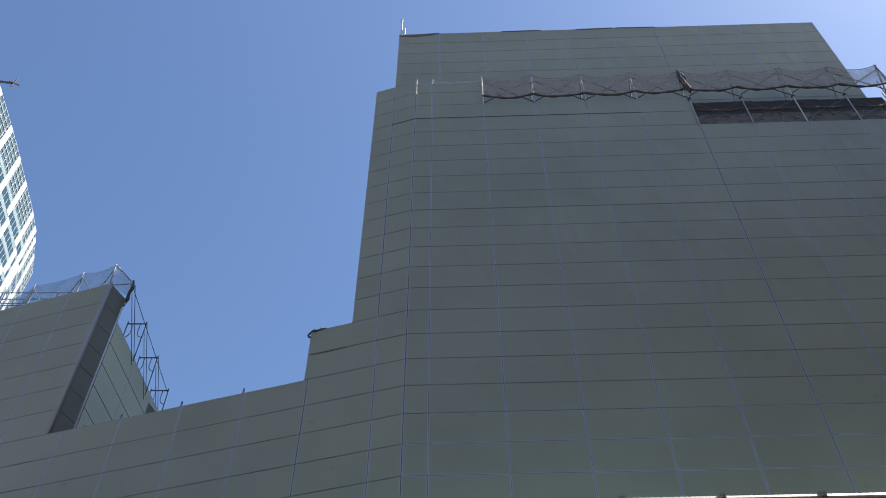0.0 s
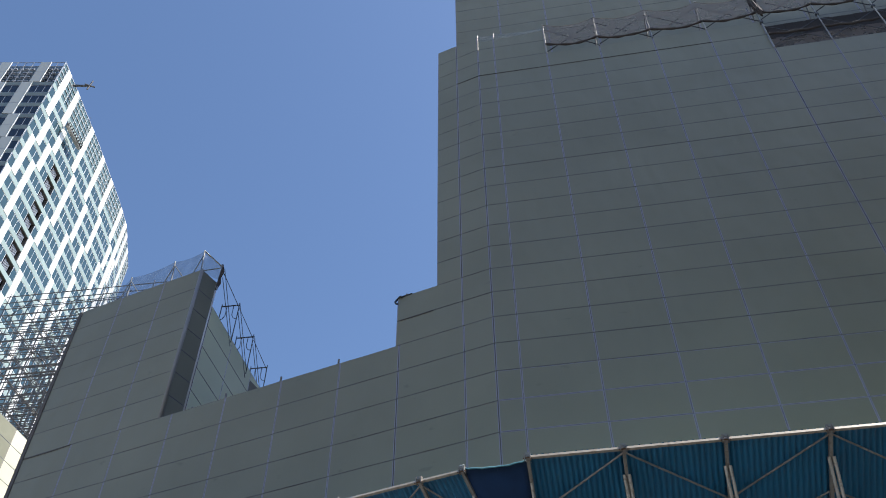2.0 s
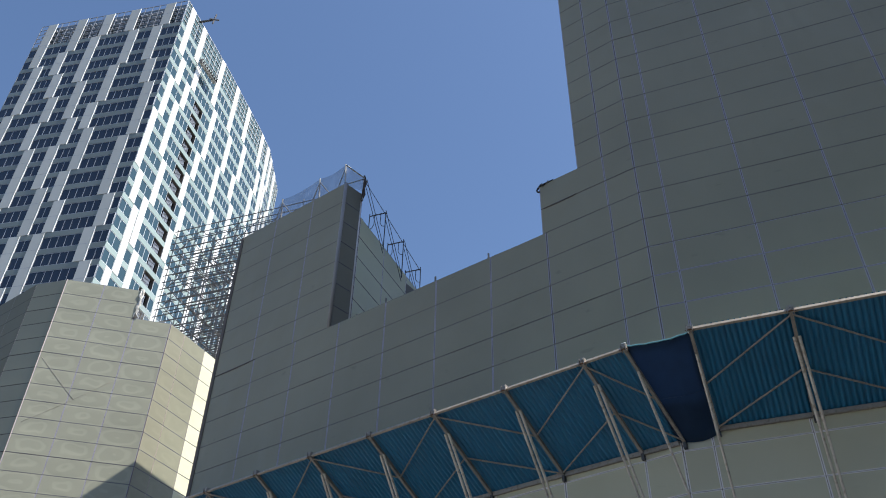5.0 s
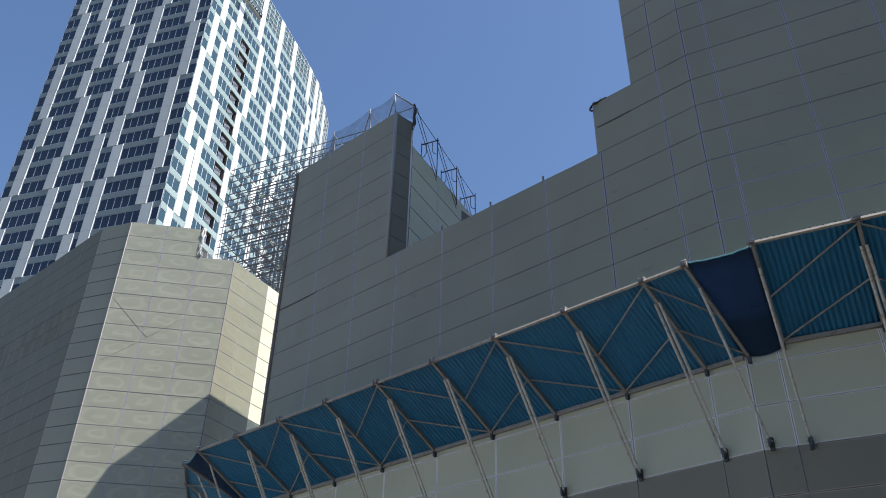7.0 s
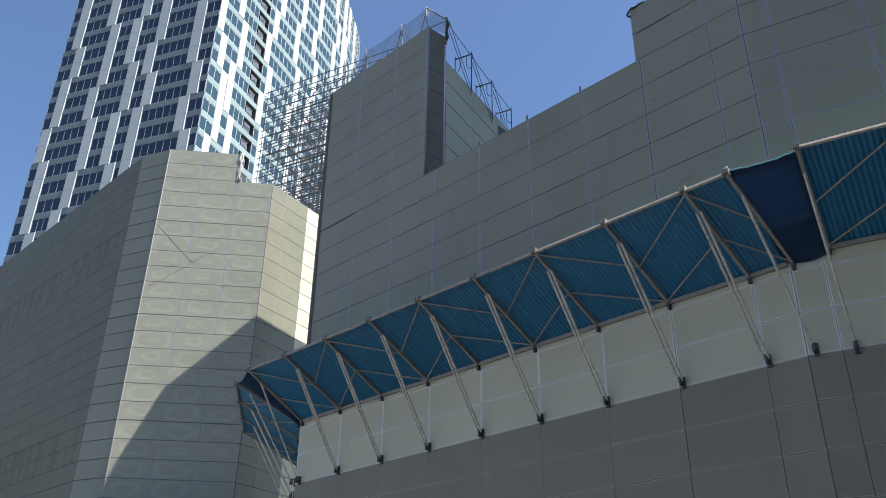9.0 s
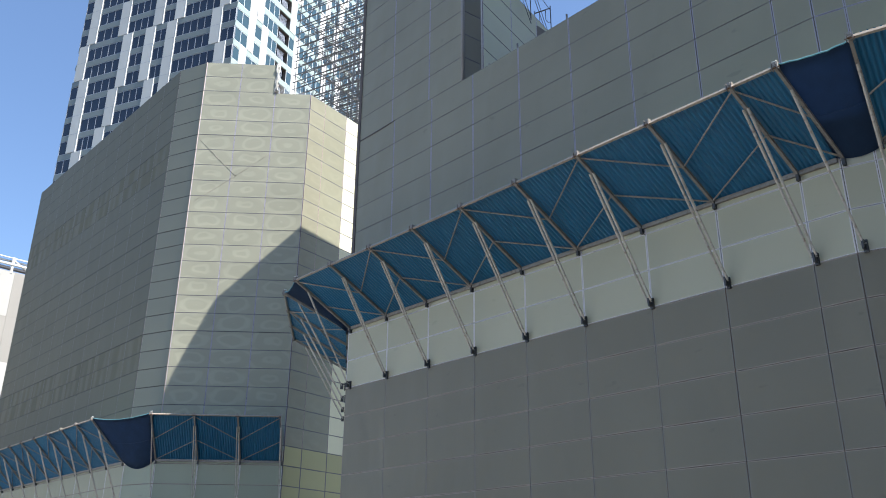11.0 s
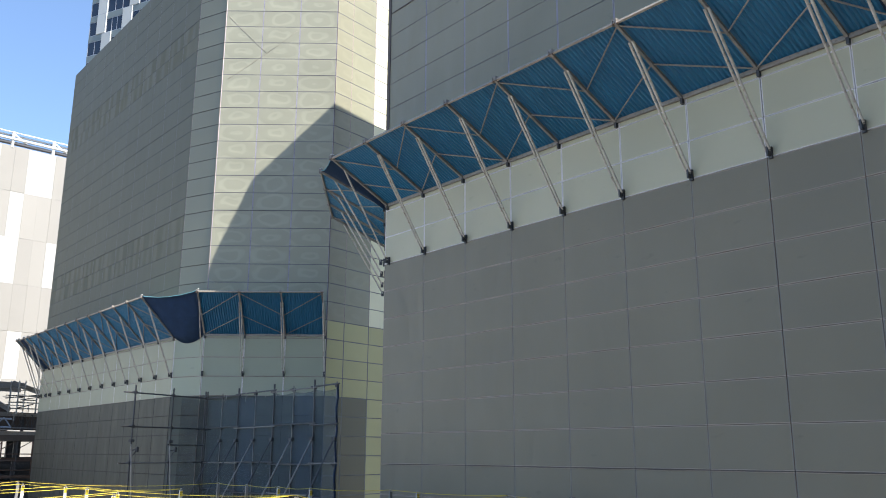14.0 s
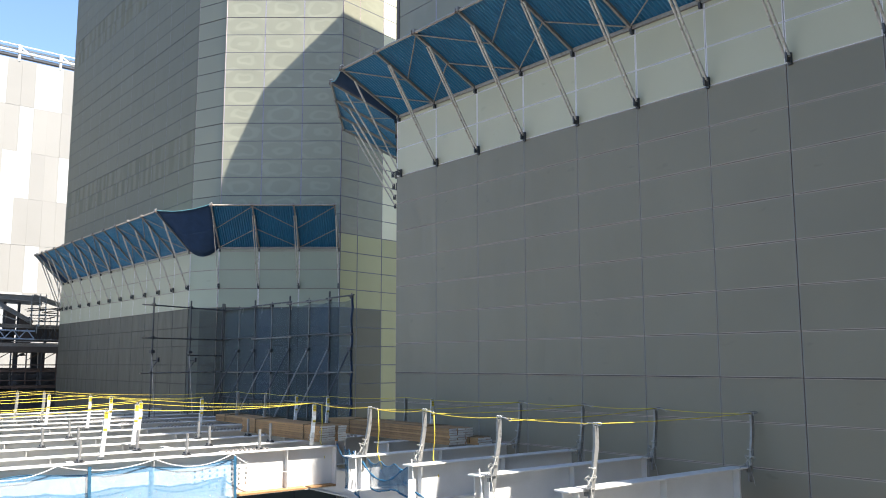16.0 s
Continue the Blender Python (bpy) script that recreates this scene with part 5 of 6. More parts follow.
# short secondary ties between beams
for k, (s, n) in enumerate(((19.55, 4.3), (21.6, 3.6), (19.55, 8.2), (23.8, 9.0), (17.95, 5.4), (21.6, 9.6))):
    bm = BM()
    bar(bm, dk(s + 0.1, n, -0.12), dk(s + 1.9, n, -0.12), 0.14, 0.012)
    bar(bm, dk(s + 0.1, n, -0.18), dk(s + 1.9, n, -0.18), 0.012, 0.12)
    tagged(part("tie_angle", bm, M["white_paint"]), "white steel angle tying two deck beams", "angle", "beam ties")
# columns that carry the deck
for s, n in ((18.0, 9.6), (26.0, 9.6), (34.0, 9.6), (11.0, 12.4), (18.0, -2.0), (30.0, 2.0)):
    bm = BM()
    p = dk(s, n)
    box(bm, p.x - 0.25, p.x + 0.25, p.y - 0.25, p.y + 0.25, 0.0, DZ - 1.38)
    tagged(part("column", bm, M["concrete"]), "plain column under the steel deck", "column", "deck columns")
# web bolts of the big girder's splice
bm = BM()
for i in range(8):
    for j in range(5):
        p = (13.6 + i * 0.17 - 0.0, -0.012, -0.22 - j * 0.11)
        tube(bm, p, (p[0], -0.04, p[2]), 0.022, 6)
tagged(part("web_bolts", bm, M["white_paint"], BIG), kind="stuff")
bm = BM()
box(bm, 13.4, 15.1, -0.014, -0.009, -0.78, -0.12)
part("web_plate", bm, M["white_paint"], BIG)
bm = BM()
box(bm, 17.02, 17.05, -0.16, 0.16, -0.95, 0.0)
part("end_plate", bm, M["white_paint"], BIG)


# ---- safety posts and ropes ----
def safety_post(s, n, labelled=True, lean=0.06, hgt=1.0):
    p = thing("safety_post", "galvanised cranked safety post clamped to a beam" + (" with yellow labels" if labelled else ""), "post",
              "rope posts", at=Matrix.Translation(dk(s, n)) @ BEAM_M)
    bm = BM()
    # cranked channel: lower leaning leg, upper upright leg
    a, b, c = Vector((0.0, 0.02, -0.02 if labelled else -0.27)), Vector((lean, 0.02, hgt * 0.66)), Vector((lean, 0.02, hgt - 0.04))
    for q, r in ((a, b), (b, c)):
        bar(bm, q, r, 0.045, 0.088, Vector((1, 0, 0)))
    part("leg", bm, M["post_white"] if labelled else M["galv"], p)
    bm = BM()
    box(bm, -0.07, 0.07, -0.03, 0.13, 0.002, 0.016)
    box(bm, -0.05, 0.04, 0.045, 0.10, -0.10, -0.04)
    clamp = part("clamp", bm, M["galv"], p)
    bm = BM()
    tube(bm, (0.05, 0.10, 0.017), (0.05, 0.10, 0.11), 0.012, 6)
    part("bolt", bm, M["steel"], clamp, "steel clamp bolt")
    bm = BM()
    path_tube(bm, [c + Vector((0, -0.05, -0.02)), c + Vector((0, -0.05, 0.05)), c + Vector((0, 0.05, 0.05)), c + Vector((0, 0.05, -0.02))], 0.010, 5)
    part("hook", bm, M["steel"], p)
    if not labelled:
        reach = 0.42 if n > 13 else 0.20
        bm = BM()
        path_tube(bm, [Vector((lean * 0.35, -0.035, 0.34)), Vector((lean * 0.2 - 0.05, -0.05, 0.20)), Vector((-reach * 0.5, -0.05, 0.10)), Vector((-reach, -0.03, 0.012))], 0.007, 5)
        path_tube(bm, [Vector((lean * 0.35 + 0.055 * math.cos(q * 0.9), 0.02 + 0.06 * math.sin(q * 0.9), 0.31 + 0.008 * (q % 4))) for q in range(15)], 0.008, 5)
        path_tube(bm, [Vector((-0.06 + 0.05 * math.cos(q * 1.3), -0.045, 0.10 + 0.07 * math.sin(q * 1.3))) for q in range(7)], 0.007, 5)
        part("lashing", bm, M["cord_grey"], p, "grey cord lashing", smooth=True)
    if labelled:
        for z0, z1, mt in ((0.80, 0.94, "label"), (0.845, 0.855, "black"), (0.895, 0.905, "black"), (0.54, 0.59, "label"), (0.56, 0.57, "black"), (0.60, 0.70, "label_white"), (0.30, 0.46, "label_white")):
            bm = BM()
            xc = lean * min(1, (z0 + z1) / 2 / 0.66)
            yy = -0.0065 - (0.002 if mt == "black" else 0)
            box(bm, xc - 0.04, xc + 0.04, yy, yy + 0.004, z0 * hgt, z1 * hgt)
            part("label", bm, M[mt], p, "yellow warning label" if mt == "label" else "")
    return dk(s, n) + BEAM_M.to_3x3() @ Vector((lean, 0.02, hgt + 0.0))


M["blue_swag"] = mat("rolled_blue_net", (0.016, 0.085, 0.155), 0.9, var=0.5, scale=9, bump=0.5)
M["cord_grey"] = mat("grey_cord", (0.34, 0.33, 0.30), 0.85, var=0.1)
M["galv"] = mat("galvanised_post", (0.25, 0.245, 0.235), 0.5, 0.35, var=0.25, scale=8, tint=(0.17, 0.165, 0.155))
M["post_white"] = mat("white_post_paint", (0.58, 0.57, 0.55), 0.5, 0.1, var=0.15, scale=8, tint=(0.45, 0.43, 0.40))
M["label_white"] = mat("white_label", (0.75, 0.75, 0.74), 0.5, var=0.05)
near = [safety_post(s, n, False, lean=0.17) for s, n in ((9.15, 10.3), (11.3, 10.2), (13.85, 10.5), (15.6, 10.35))]
far = [safety_post(s, n, False, lean=0.15) for s, n in ((9.2, 14.85), (11.45, 14.85), (13.4, 14.75), (15.3, 14.6))]
mid = safety_post(18.2, 10.6)
lefts = [safety_post(s, n) for s, n in ((18.68, 5.85), (21.0, 7.3), (22.0, 7.75), (25.58, 8.15), (27.2, 8.05), (29.3, 7.4))]
greys = [safety_post(s, n, False) for s, n in ((31.9, 7.9), (32.6, 7.2))]
backs = [safety_post(s, n, s < 23.3) for s, n in ((23.2, 9.9), (27.0, 12.8), (25.0, 12.8), (23.1, 12.85), (21.7, 13.1))]
wall_posts = [safety_post(s, n, s < 19) for s, n in ((19.5, 14.3), (18.3, 14.3))]


def rope(a, b, drop=0.06, r=0.007, mt="rope"):
    bm = BM()
    path_tube(bm, sag(a, b, drop, 12), r, 6)
    tagged(part("safety_rope", bm, M[mt], smooth=True), "thin yellow safety rope strung between posts" if mt == "rope" else "white cord slung between posts", "rope", "safety ropes")


rope(mid, near[3]); rope(near[3], near[2]); rope(near[2], near[1]); rope(near[1], near[0], 0.02)
rope(near[0], far[0], 0.03)
rope(near[1] + Vector((0.2, 0, -0.05)), far[1], 0.05); rope(near[2] + Vector((0.2, 0, -0.05)), far[2], 0.05); rope(near[3] + Vector((0.2, 0, -0.05)), far[3], 0.05)
rope(far[0], far[1], 0.04); rope(far[1], far[2], 0.04); rope(far[2], far[3], 0.04); rope(far[3], wall_posts[0], 0.05); rope(wall_posts[0], backs[4], 0.05)
rope(backs[4], backs[3], 0.04); rope(backs[3], backs[2], 0.04); rope(backs[2], backs[1], 0.04)
for p, q in ((mid, lefts[0]), (mid, lefts[1]), (mid, lefts[3])):
    rope(p, q, 0.10)
for p, (s, n) in zip(lefts + greys, ((16.6, -1.5), (19.0, -1.0), (20.0, -0.5), (23.5, 0.0), (25.5, 0.5), (27.5, 1.0), (30.0, 1.5), (31.0, 1.5))):
    rope(p, dk(s, n, 1.0), 0.10)
rope(lefts[5], backs[0], 0.10); rope(lefts[4], backs[0], 0.12); rope(greys[0], backs[1], 0.12); rope(lefts[3], lefts[2], 0.04); rope(lefts[5], greys[1], 0.05)
# knotted loops where ropes end at the posts
for k, (p, mt) in enumerate([(q, "rope_white") for q in near] + [(q, "steel_dark") for q in far]):
    bm = BM()
    for side, ln in ((1, 0.085 if k == 0 or k > 3 else 0.05), (-1, 0.04)):
        path_tube(bm, [p + Vector((0.7 * side * ln * (1 - math.cos(q * 0.785)), -0.5 * side * ln * (1 - math.cos(q * 0.785)) * 0.3, 0.022 * math.sin(q * 0.785) + 0.008 * k % 0.02)) for q in range(9)], 0.006, 5)
    tagged(part("rope_loop", bm, M[mt], smooth=True), "white knotted rope loop on a post's hook" if k < 4 else "dark snap hook joining rope to a post", "rope loop", "rope loops")
# short drop ropes at the posts
for p in (mid, near[3], near[2]):
    bm = BM()
    a = p + Vector((0.20, 0.05, -0.04))
    path_tube(bm, [a, a + Vector((0.02, 0, -0.45)), a + Vector((-0.03, 0.02, -0.9)), a + Vector((0.12, 0.0, -1.25))], 0.011, 6)
    tagged(part("rope_tail", bm, M["rope"], smooth=True), "loose yellow rope end hanging from a post", "rope", "rope tails")

# short sockets on the beams
for s, n in ((17.95, 5.2), (17.95, 7.4), (17.95, 9.1), (19.55, 6.9), (21.6, 5.4), (21.6, 6.2), (19.55, 8.6), (21.6, 9.2), (19.55, 10.2), (21.6, 10.6), (23.8, 6.6)):
    so = thing("post_socket", "short galvanised pipe socket standing on a beam", "socket", "post sockets", at=Matrix.Translation(dk(s, n)))
    bm = BM()
    tube(bm, (0, 0, 0.03), (0, 0, 0.46), 0.034, 10)
    part("pipe", bm, M["galv"], so)
    bm = BM()
    box(bm, -0.07, 0.07, -0.07, 0.07, 0.002, 0.03)
    tube(bm, (-0.1, 0, 0.05), (0.1, 0, 0.05), 0.018, 6)
    part("foot", bm, M["steel_dark"], so)


# ---- timber stacks ----
def timber_stack(s0, s1, n, layers, rows, label):
    st = thing("timber_stack", label, "timber", "timber stacks", at=Matrix.Translation(dk(s0, n)) @ Matrix(((U_B.x, -N_B.x, 0, 0), (U_B.y, -N_B.y, 0, 0), (0, 0, 1, 0), (0, 0, 0, 1))))
    rng = random.Random(int(s0 * 10))
    for r in range(rows):
        off = rng.uniform(-0.1, 0.1)
        for k in range(layers):
            j = rng.uniform(-0.03, 0.03)
            bm = BM()
            box(bm, off + j, s1 - s0 + off + j + rng.uniform(-0.05, 0.05), r * 0.26, r * 0.26 + 0.24, 0.004 + k * 0.056, 0.004 + k * 0.056 + 0.048)
            for f in bm.faces:
                if abs(f.calc_center_median().x - (off + j)) < 0.01:
                    f.material_index = 1
            part("plank", bm, [M["wood"], M["wood_end"]], st)
    w, h = rows * 0.26, layers * 0.056
    for f in (0.18, 0.8):
        bm = BM()
        x = (s1 - s0) * f
        path_tube(bm, [Vector((x, -0.02, 0.03)), Vector((x + 0.03, -0.02, h)), Vector((x + 0.02, w / 2, h + 0.02)), Vector((x, w, h)), Vector((x - 0.02, w + 0.01, 0.03))], 0.014, 6)
        path_tube(bm, [Vector((x + 0.08 * math.cos(k * 1.3), -0.04 - 0.01 * k, h * 0.6 + 0.07 * math.sin(k * 1.3))) for k in range(8)], 0.012, 5)
        part("tie_cord", bm, M["cord_brown"], st, "knotted brown tie cord", smooth=True)
    return st


M["cord_brown"] = mat("brown_cord", (0.16, 0.115, 0.06), 0.85, var=0.2)
M["wood_end"] = mat("pale_plank_end", (0.62, 0.58, 0.52), 0.8, var=0.15, scale=8, rand=0.1)
timber_stack(18.75, 23.1, 11.9, 7, 3, "stack of brown scaffold planks with pale ends on the beams")
timber_stack(16.1, 21.6, 13.9, 7, 3, "long stack of weathered scaffold planks beside the wall")
timber_stack(15.75, 17.2, 14.2, 3, 2, "short stack of dark planks beside the wall")
timber_stack(24.3, 28.0, 13.3, 4, 3, "low stack of scaffold planks far back on the deck")

# ---- blue nets under the girder ----
def hung_net(label, a, b, z_top, z_low, seed, folds=14, mt="net_blue"):
    rng = random.Random(seed)
    bm = BM()
    n = 26
    g = {}
    for i in range(n + 1):
        f = i / n
        top = a.lerp(b, f)
        sg = 0.09 * abs(math.sin(f * math.pi * 3))
        for j in range(6):
            v = j / 5
            y = 0.05 * math.sin(f * folds * 2 + v * 2) * v + rng.uniform(-0.015, 0.015)
            p = top + Vector((N_B.y, -N_B.x, 0)) * (0.05 + y + 0.08 * v)
            p.z = top.z + z_top - sg * (1 - v) + (z_low - z_top) * v - 0.05 * v * math.sin(f * math.pi * 2.5)
            g[i, j] = bm.verts.new(p)
    for i in range(n):
        for j in range(5):
            bm.faces.new((g[i, j], g[i + 1, j], g[i + 1, j + 1], g[i, j + 1]))
    hn = thing("hung_net", label, "net", "blue nets")
    tops = [g[i, 0].co.copy() for i in range(n + 1)]
    lows = [g[i, 5].co.copy() for i in range(n + 1)]
    part("net_panel", bm, M[mt], hn, smooth=True)
    for nm, pts, r in (("top_cord", tops, 0.010), ("foot_cord", lows, 0.018)):
        bm = BM()
        path_tube(bm, pts, r, 6)
        part(nm, bm, M["blue_swag"], hn, "blue border cord", smooth=True)
    return hn


SIDE = dk(17.95, 0) - dk(17.6, 0)
GIRDER_NET = hung_net("pale blue safety net hung along the big girder", dk(17.75, 2.0), dk(17.75, 8.4), -0.12, -1.0, 4)
hung_net("blue safety net bunched at the girder end", dk(17.6, 11.1), dk(15.9, 10.4), 0.0, -0.9, 6, mt="net_teal")
hung_net("blue safety net slung between beam ends", dk(15.4, 10.3), dk(13.8, 10.2), -0.05, -0.62, 8, mt="net_teal")
for a, b, d in ((1.2, 3.0, 0.12), (3.0, 4.7, 0.20), (4.7, 6.6, 0.14), (6.6, 8.3, 0.20), (8.3, 10.2, 0.28)):
    rope(dk(17.62, a, 0.0), dk(17.62, b, 0.0 if b < 9 else -0.35), d, 0.010, "rope_white")
# rolled nets slung between the beam ends
for a, b, drop in ((dk(17.7, 11.0, 0.05), dk(15.9, 10.2, 0.0), 0.16), (dk(15.4, 10.2, -0.1), dk(13.85, 10.1, -0.12), 0.30), (dk(13.4, 10.1, -0.5), dk(11.8, 10.1, -0.55), 0.12)):
    bm = BM()
    pts = sag(a, b, drop, 14)
    path_tube(bm, pts, [0.018 + 0.008 * math.sin(i * 1.9) for i in range(len(pts))], 7)
    tagged(part("net_swag", bm, M["blue_swag"], smooth=True), "rolled blue net slung between beam ends", "net", "net swags")
for k in range(3):
    rope(dk(15.6 - 2.0 * k, 10.15, 0.1), dk(15.3 - 2.0 * k, 10.0, -0.7), -0.05, 0.010, "rope_white")

# upright tapes of the net on the big girder
for n in (5.3, 8.35):
    bm = BM()
    bar(bm, dk(17.60, n, -0.05), dk(17.60, n + 0.03, -1.0), 0.02, 0.06, Vector((N_B.x, N_B.y, 0)))
    part("tape", bm, M["blue_swag"], GIRDER_NET, "upright blue tape")
# scrap boards lying on the girder's lower flange and beside its end
for s0, n0, n1, z in ((17.80, 8.5, 10.2, -0.918), (17.84, 10.3, 10.98, -0.918)):
    bm = BM()
    a, b = dk(s0, n0, z), dk(s0, n1, z)
    bar(bm, a + Vector((0, 0, 0.02)), b + Vector((0, 0, 0.02)), 0.30, 0.036)
    tagged(part("scrap_board", bm, M["wood"]), "brown scrap board lying on the girder's lower flange", "board", "scrap boards")
# cords looped round the post feet, with a loose end
for q, (s, n, z) in enumerate(((9.15, 10.3, 0.10), (11.3, 10.2, 0.12), (13.85, 10.5, 0.12), (15.6, 10.35, 0.15), (18.2, 10.6, 0.15), (9.2, 14.85, 0.12), (11.45, 14.85, 0.12), (13.4, 14.75, 0.12))):
    rngc = random.Random(40 + q)
    bm = BM()
    p = dk(s, n, z)
    pts = []
    for k in range(14):
        w = k * 0.75 + rngc.uniform(-0.3, 0.3)
        r = 0.075 + rngc.uniform(-0.02, 0.02)
        pts.append(p + Vector((r * math.cos(w), r * math.sin(w), 0.10 - 0.004 * k + rngc.uniform(-0.025, 0.025))))
    e = pts[-1]
    pts += [e + Vector((0.04 + 0.03 * j, -0.02 * j, -0.10 * j + 0.03 * math.sin(j * 2))) for j in range(1, 6)]
    path_tube(bm, pts, 0.007, 5)
    tagged(part("cord", bm, M["cord_grey"], smooth=True), "pale cord looped round a post foot", "cord", "post cords")
# hooks and turnbuckles on the ropes beside the posts
for k, p in enumerate(near + far):
    bm = BM()
    d = Vector((N_B.y, -N_B.x, 0)) * (-1 if k in (0, 4) else 1)
    a = p + d * 0.06
    tube(bm, a, a + d * 0.10, 0.012, 6)
    tube(bm, a + d * 0.10, a + d * 0.20 + Vector((0, 0, -0.03)), 0.014, 7, 0.011)
    path_tube(bm, [a + d * (0.23 + 0.03 * math.cos(w)) + Vector((0, 0, -0.03 + 0.03 * math.sin(w))) for w in [j * 0.9 for j in range(8)]], 0.006, 5)
    tagged(part("rope_hook", bm, M["steel"]), "steel rope hook tied at a post top", "hook", "rope hooks")

# ---- screened pipe scaffold before the annex ----
def pipe_screen(label, pts, z_top, z_low, rails, stub):
    sc = thing("pipe_scaffold", label, "scaffold", "pipe scaffolds")
    for i, p in enumerate(pts):
        bm = BM()
        slim = len(pts) > 3 and i % 2
        tube(bm, (p[0], p[1], z_low + EZ), (p[0], p[1], z_top + EZ + (0.10 if slim else 0.24)), 0.022 if slim else 0.032, 7)
        part("post", bm, M["scaffold_grey" if slim else "steel_dark"], sc)
        for z in rails:
            bm = BM()
            c = Vector((p[0], p[1], z + EZ + 0.01))
            box(bm, c.x - 0.045, c.x + 0.045, c.y - 0.05, c.y + 0.05, c.z - 0.05, c.z + 0.06)
            tube(bm, c + Vector((-0.10, -0.07, 0.03)), c + Vector((0.07, -0.07, 0.03)), 0.016, 6)
            part("coupler", bm, M["steel_dark"], sc)
    # rails in lengths of two bays that overlap at the posts, each a little off the last
    d = (Vector(pts[-1]) - Vector(pts[0])).normalized()
    n = len(pts) - 1
    for r, z in enumerate(rails):
        for k, i in enumerate(range(0, n, 2)):
            e = min(i + 2, n)
            lo, hi = (stub if i == 0 else 0.16), (stub if e == n else 0.20)
            dz = 0.05 * ((k + r) % 2) if n > 3 else 0.0
            bm = BM()
            tube(bm, (pts[i][0] - d.x * lo, pts[i][1] - d.y * lo - 0.05, z + EZ + dz), (pts[e][0] + d.x * hi, pts[e][1] + d.y * hi - 0.05, z + EZ + dz + 0.02), 0.027, 7)
            part("rail", bm, M["scaffold_grey" if (k + r) % 3 == 2 else "steel_dark"], sc)
    return sc


def lerp2(a, b, f):
    return (a[0] + (b[0] - a[0]) * f, a[1] + (b[1] - a[1]) * f)


SC_A, SC_B, SC_C = (-27.3, 24.1), (-18.25, 21.5), (-26.75, 20.2)
scr = pipe_screen("dark pipe scaffold screened with blue net before the annex", [lerp2(SC_A, SC_B, k / 7) for k in range(8)], 2.2, -1.95, (2.15, 0.93, -0.36, -1.4), 0.2)
bare = pipe_screen("bare dark pipe scaffold beside the screened one", [SC_C, lerp2(SC_C, SC_A, 0.5), lerp2(SC_C, SC_A, 0.97)], 2.2, -1.95, (2.15, 0.93, -0.36), 0.5)
for k in range(1, 8):
    bm = BM()
    a = lerp2(SC_A, SC_B, k / 7)
    tube(bm, (a[0], a[1] - 0.06, 0.47 + EZ), (a[0] - 0.38, a[1] - 1.28, -1.92 + EZ), 0.024 if k < 5 else 0.028, 7)
    raker = part("raker", bm, M["steel_tan" if k in (3, 5, 6) else "steel_dark"], scr, "raking prop pipe")
    bm = BM()
    box(bm, a[0] - 0.06, a[0] + 0.05, a[1] - 0.10, a[1] + 0.04, 0.43 + EZ, 0.53 + EZ)
    tube(bm, (a[0] - 0.09, a[1] - 0.09, 0.50 + EZ), (a[0] + 0.09, a[1] - 0.09, 0.50 + EZ), 0.016, 6)
    part("coupler", bm, M["steel_dark"], raker)
# a short rail, stub brackets and two thin props on the bare frame
b0, b1, b2 = SC_C, lerp2(SC_C, SC_A, 0.5), lerp2(SC_C, SC_A, 0.97)
bm = BM()
tube(bm, (b1[0], b1[1] - 0.12, 0.31 + EZ), (b2[0], b2[1] + 0.03, 0.30 + EZ), 0.026, 7)
part("rail", bm, M["steel_dark"], bare)
for q in (b0, b1):
    bm = BM()
    tube(bm, (q[0] - 0.02, q[1], 0.47 + EZ), (q[0] + 0.42, q[1] - 0.10, -1.92 + EZ), 0.022, 7)
    part("prop", bm, M["steel_tan"], bare, "pale thin prop pipe")
    bm = BM()
    box(bm, q[0] - 0.06, q[0] + 0.06, q[1] - 0.08, q[1] + 0.08, 0.38 + EZ, 0.48 + EZ)
    tube(bm, (q[0], q[1], 0.09 + EZ), (q[0] + 0.10, q[1] + 0.22, 0.12 + EZ), 0.020, 6)
    tube(bm, (q[0], q[1], -0.22 + EZ), (q[0] + 0.09, q[1] + 0.20, 0.12 + EZ), 0.016, 6)
    box(bm, q[0] + 0.07, q[0] + 0.13, q[1] + 0.17, q[1] + 0.25, 0.04 + EZ, 0.22 + EZ)
    part("stub_bracket", bm, M["steel_dark"], bare)
# white cords that tie the net to its top rail
for k, f in enumerate((0.17, 0.19, 0.36, 0.52, 0.60, 0.73, 0.86)):
    q = lerp2(SC_A, SC_B, f)
    bm = BM()
    path_tube(bm, [Vector((q[0], q[1] - 0.09, 2.22 + EZ)), Vector((q[0] + 0.02, q[1] - 0.10, 2.12 + EZ)), Vector((q[0] - 0.01, q[1] - 0.09, 1.98 - 0.05 * (k % 3) + EZ))], 0.010, 5)
    part("tie_cord", bm, M["cord_grey"], scr, "pale tie cord", smooth=True)
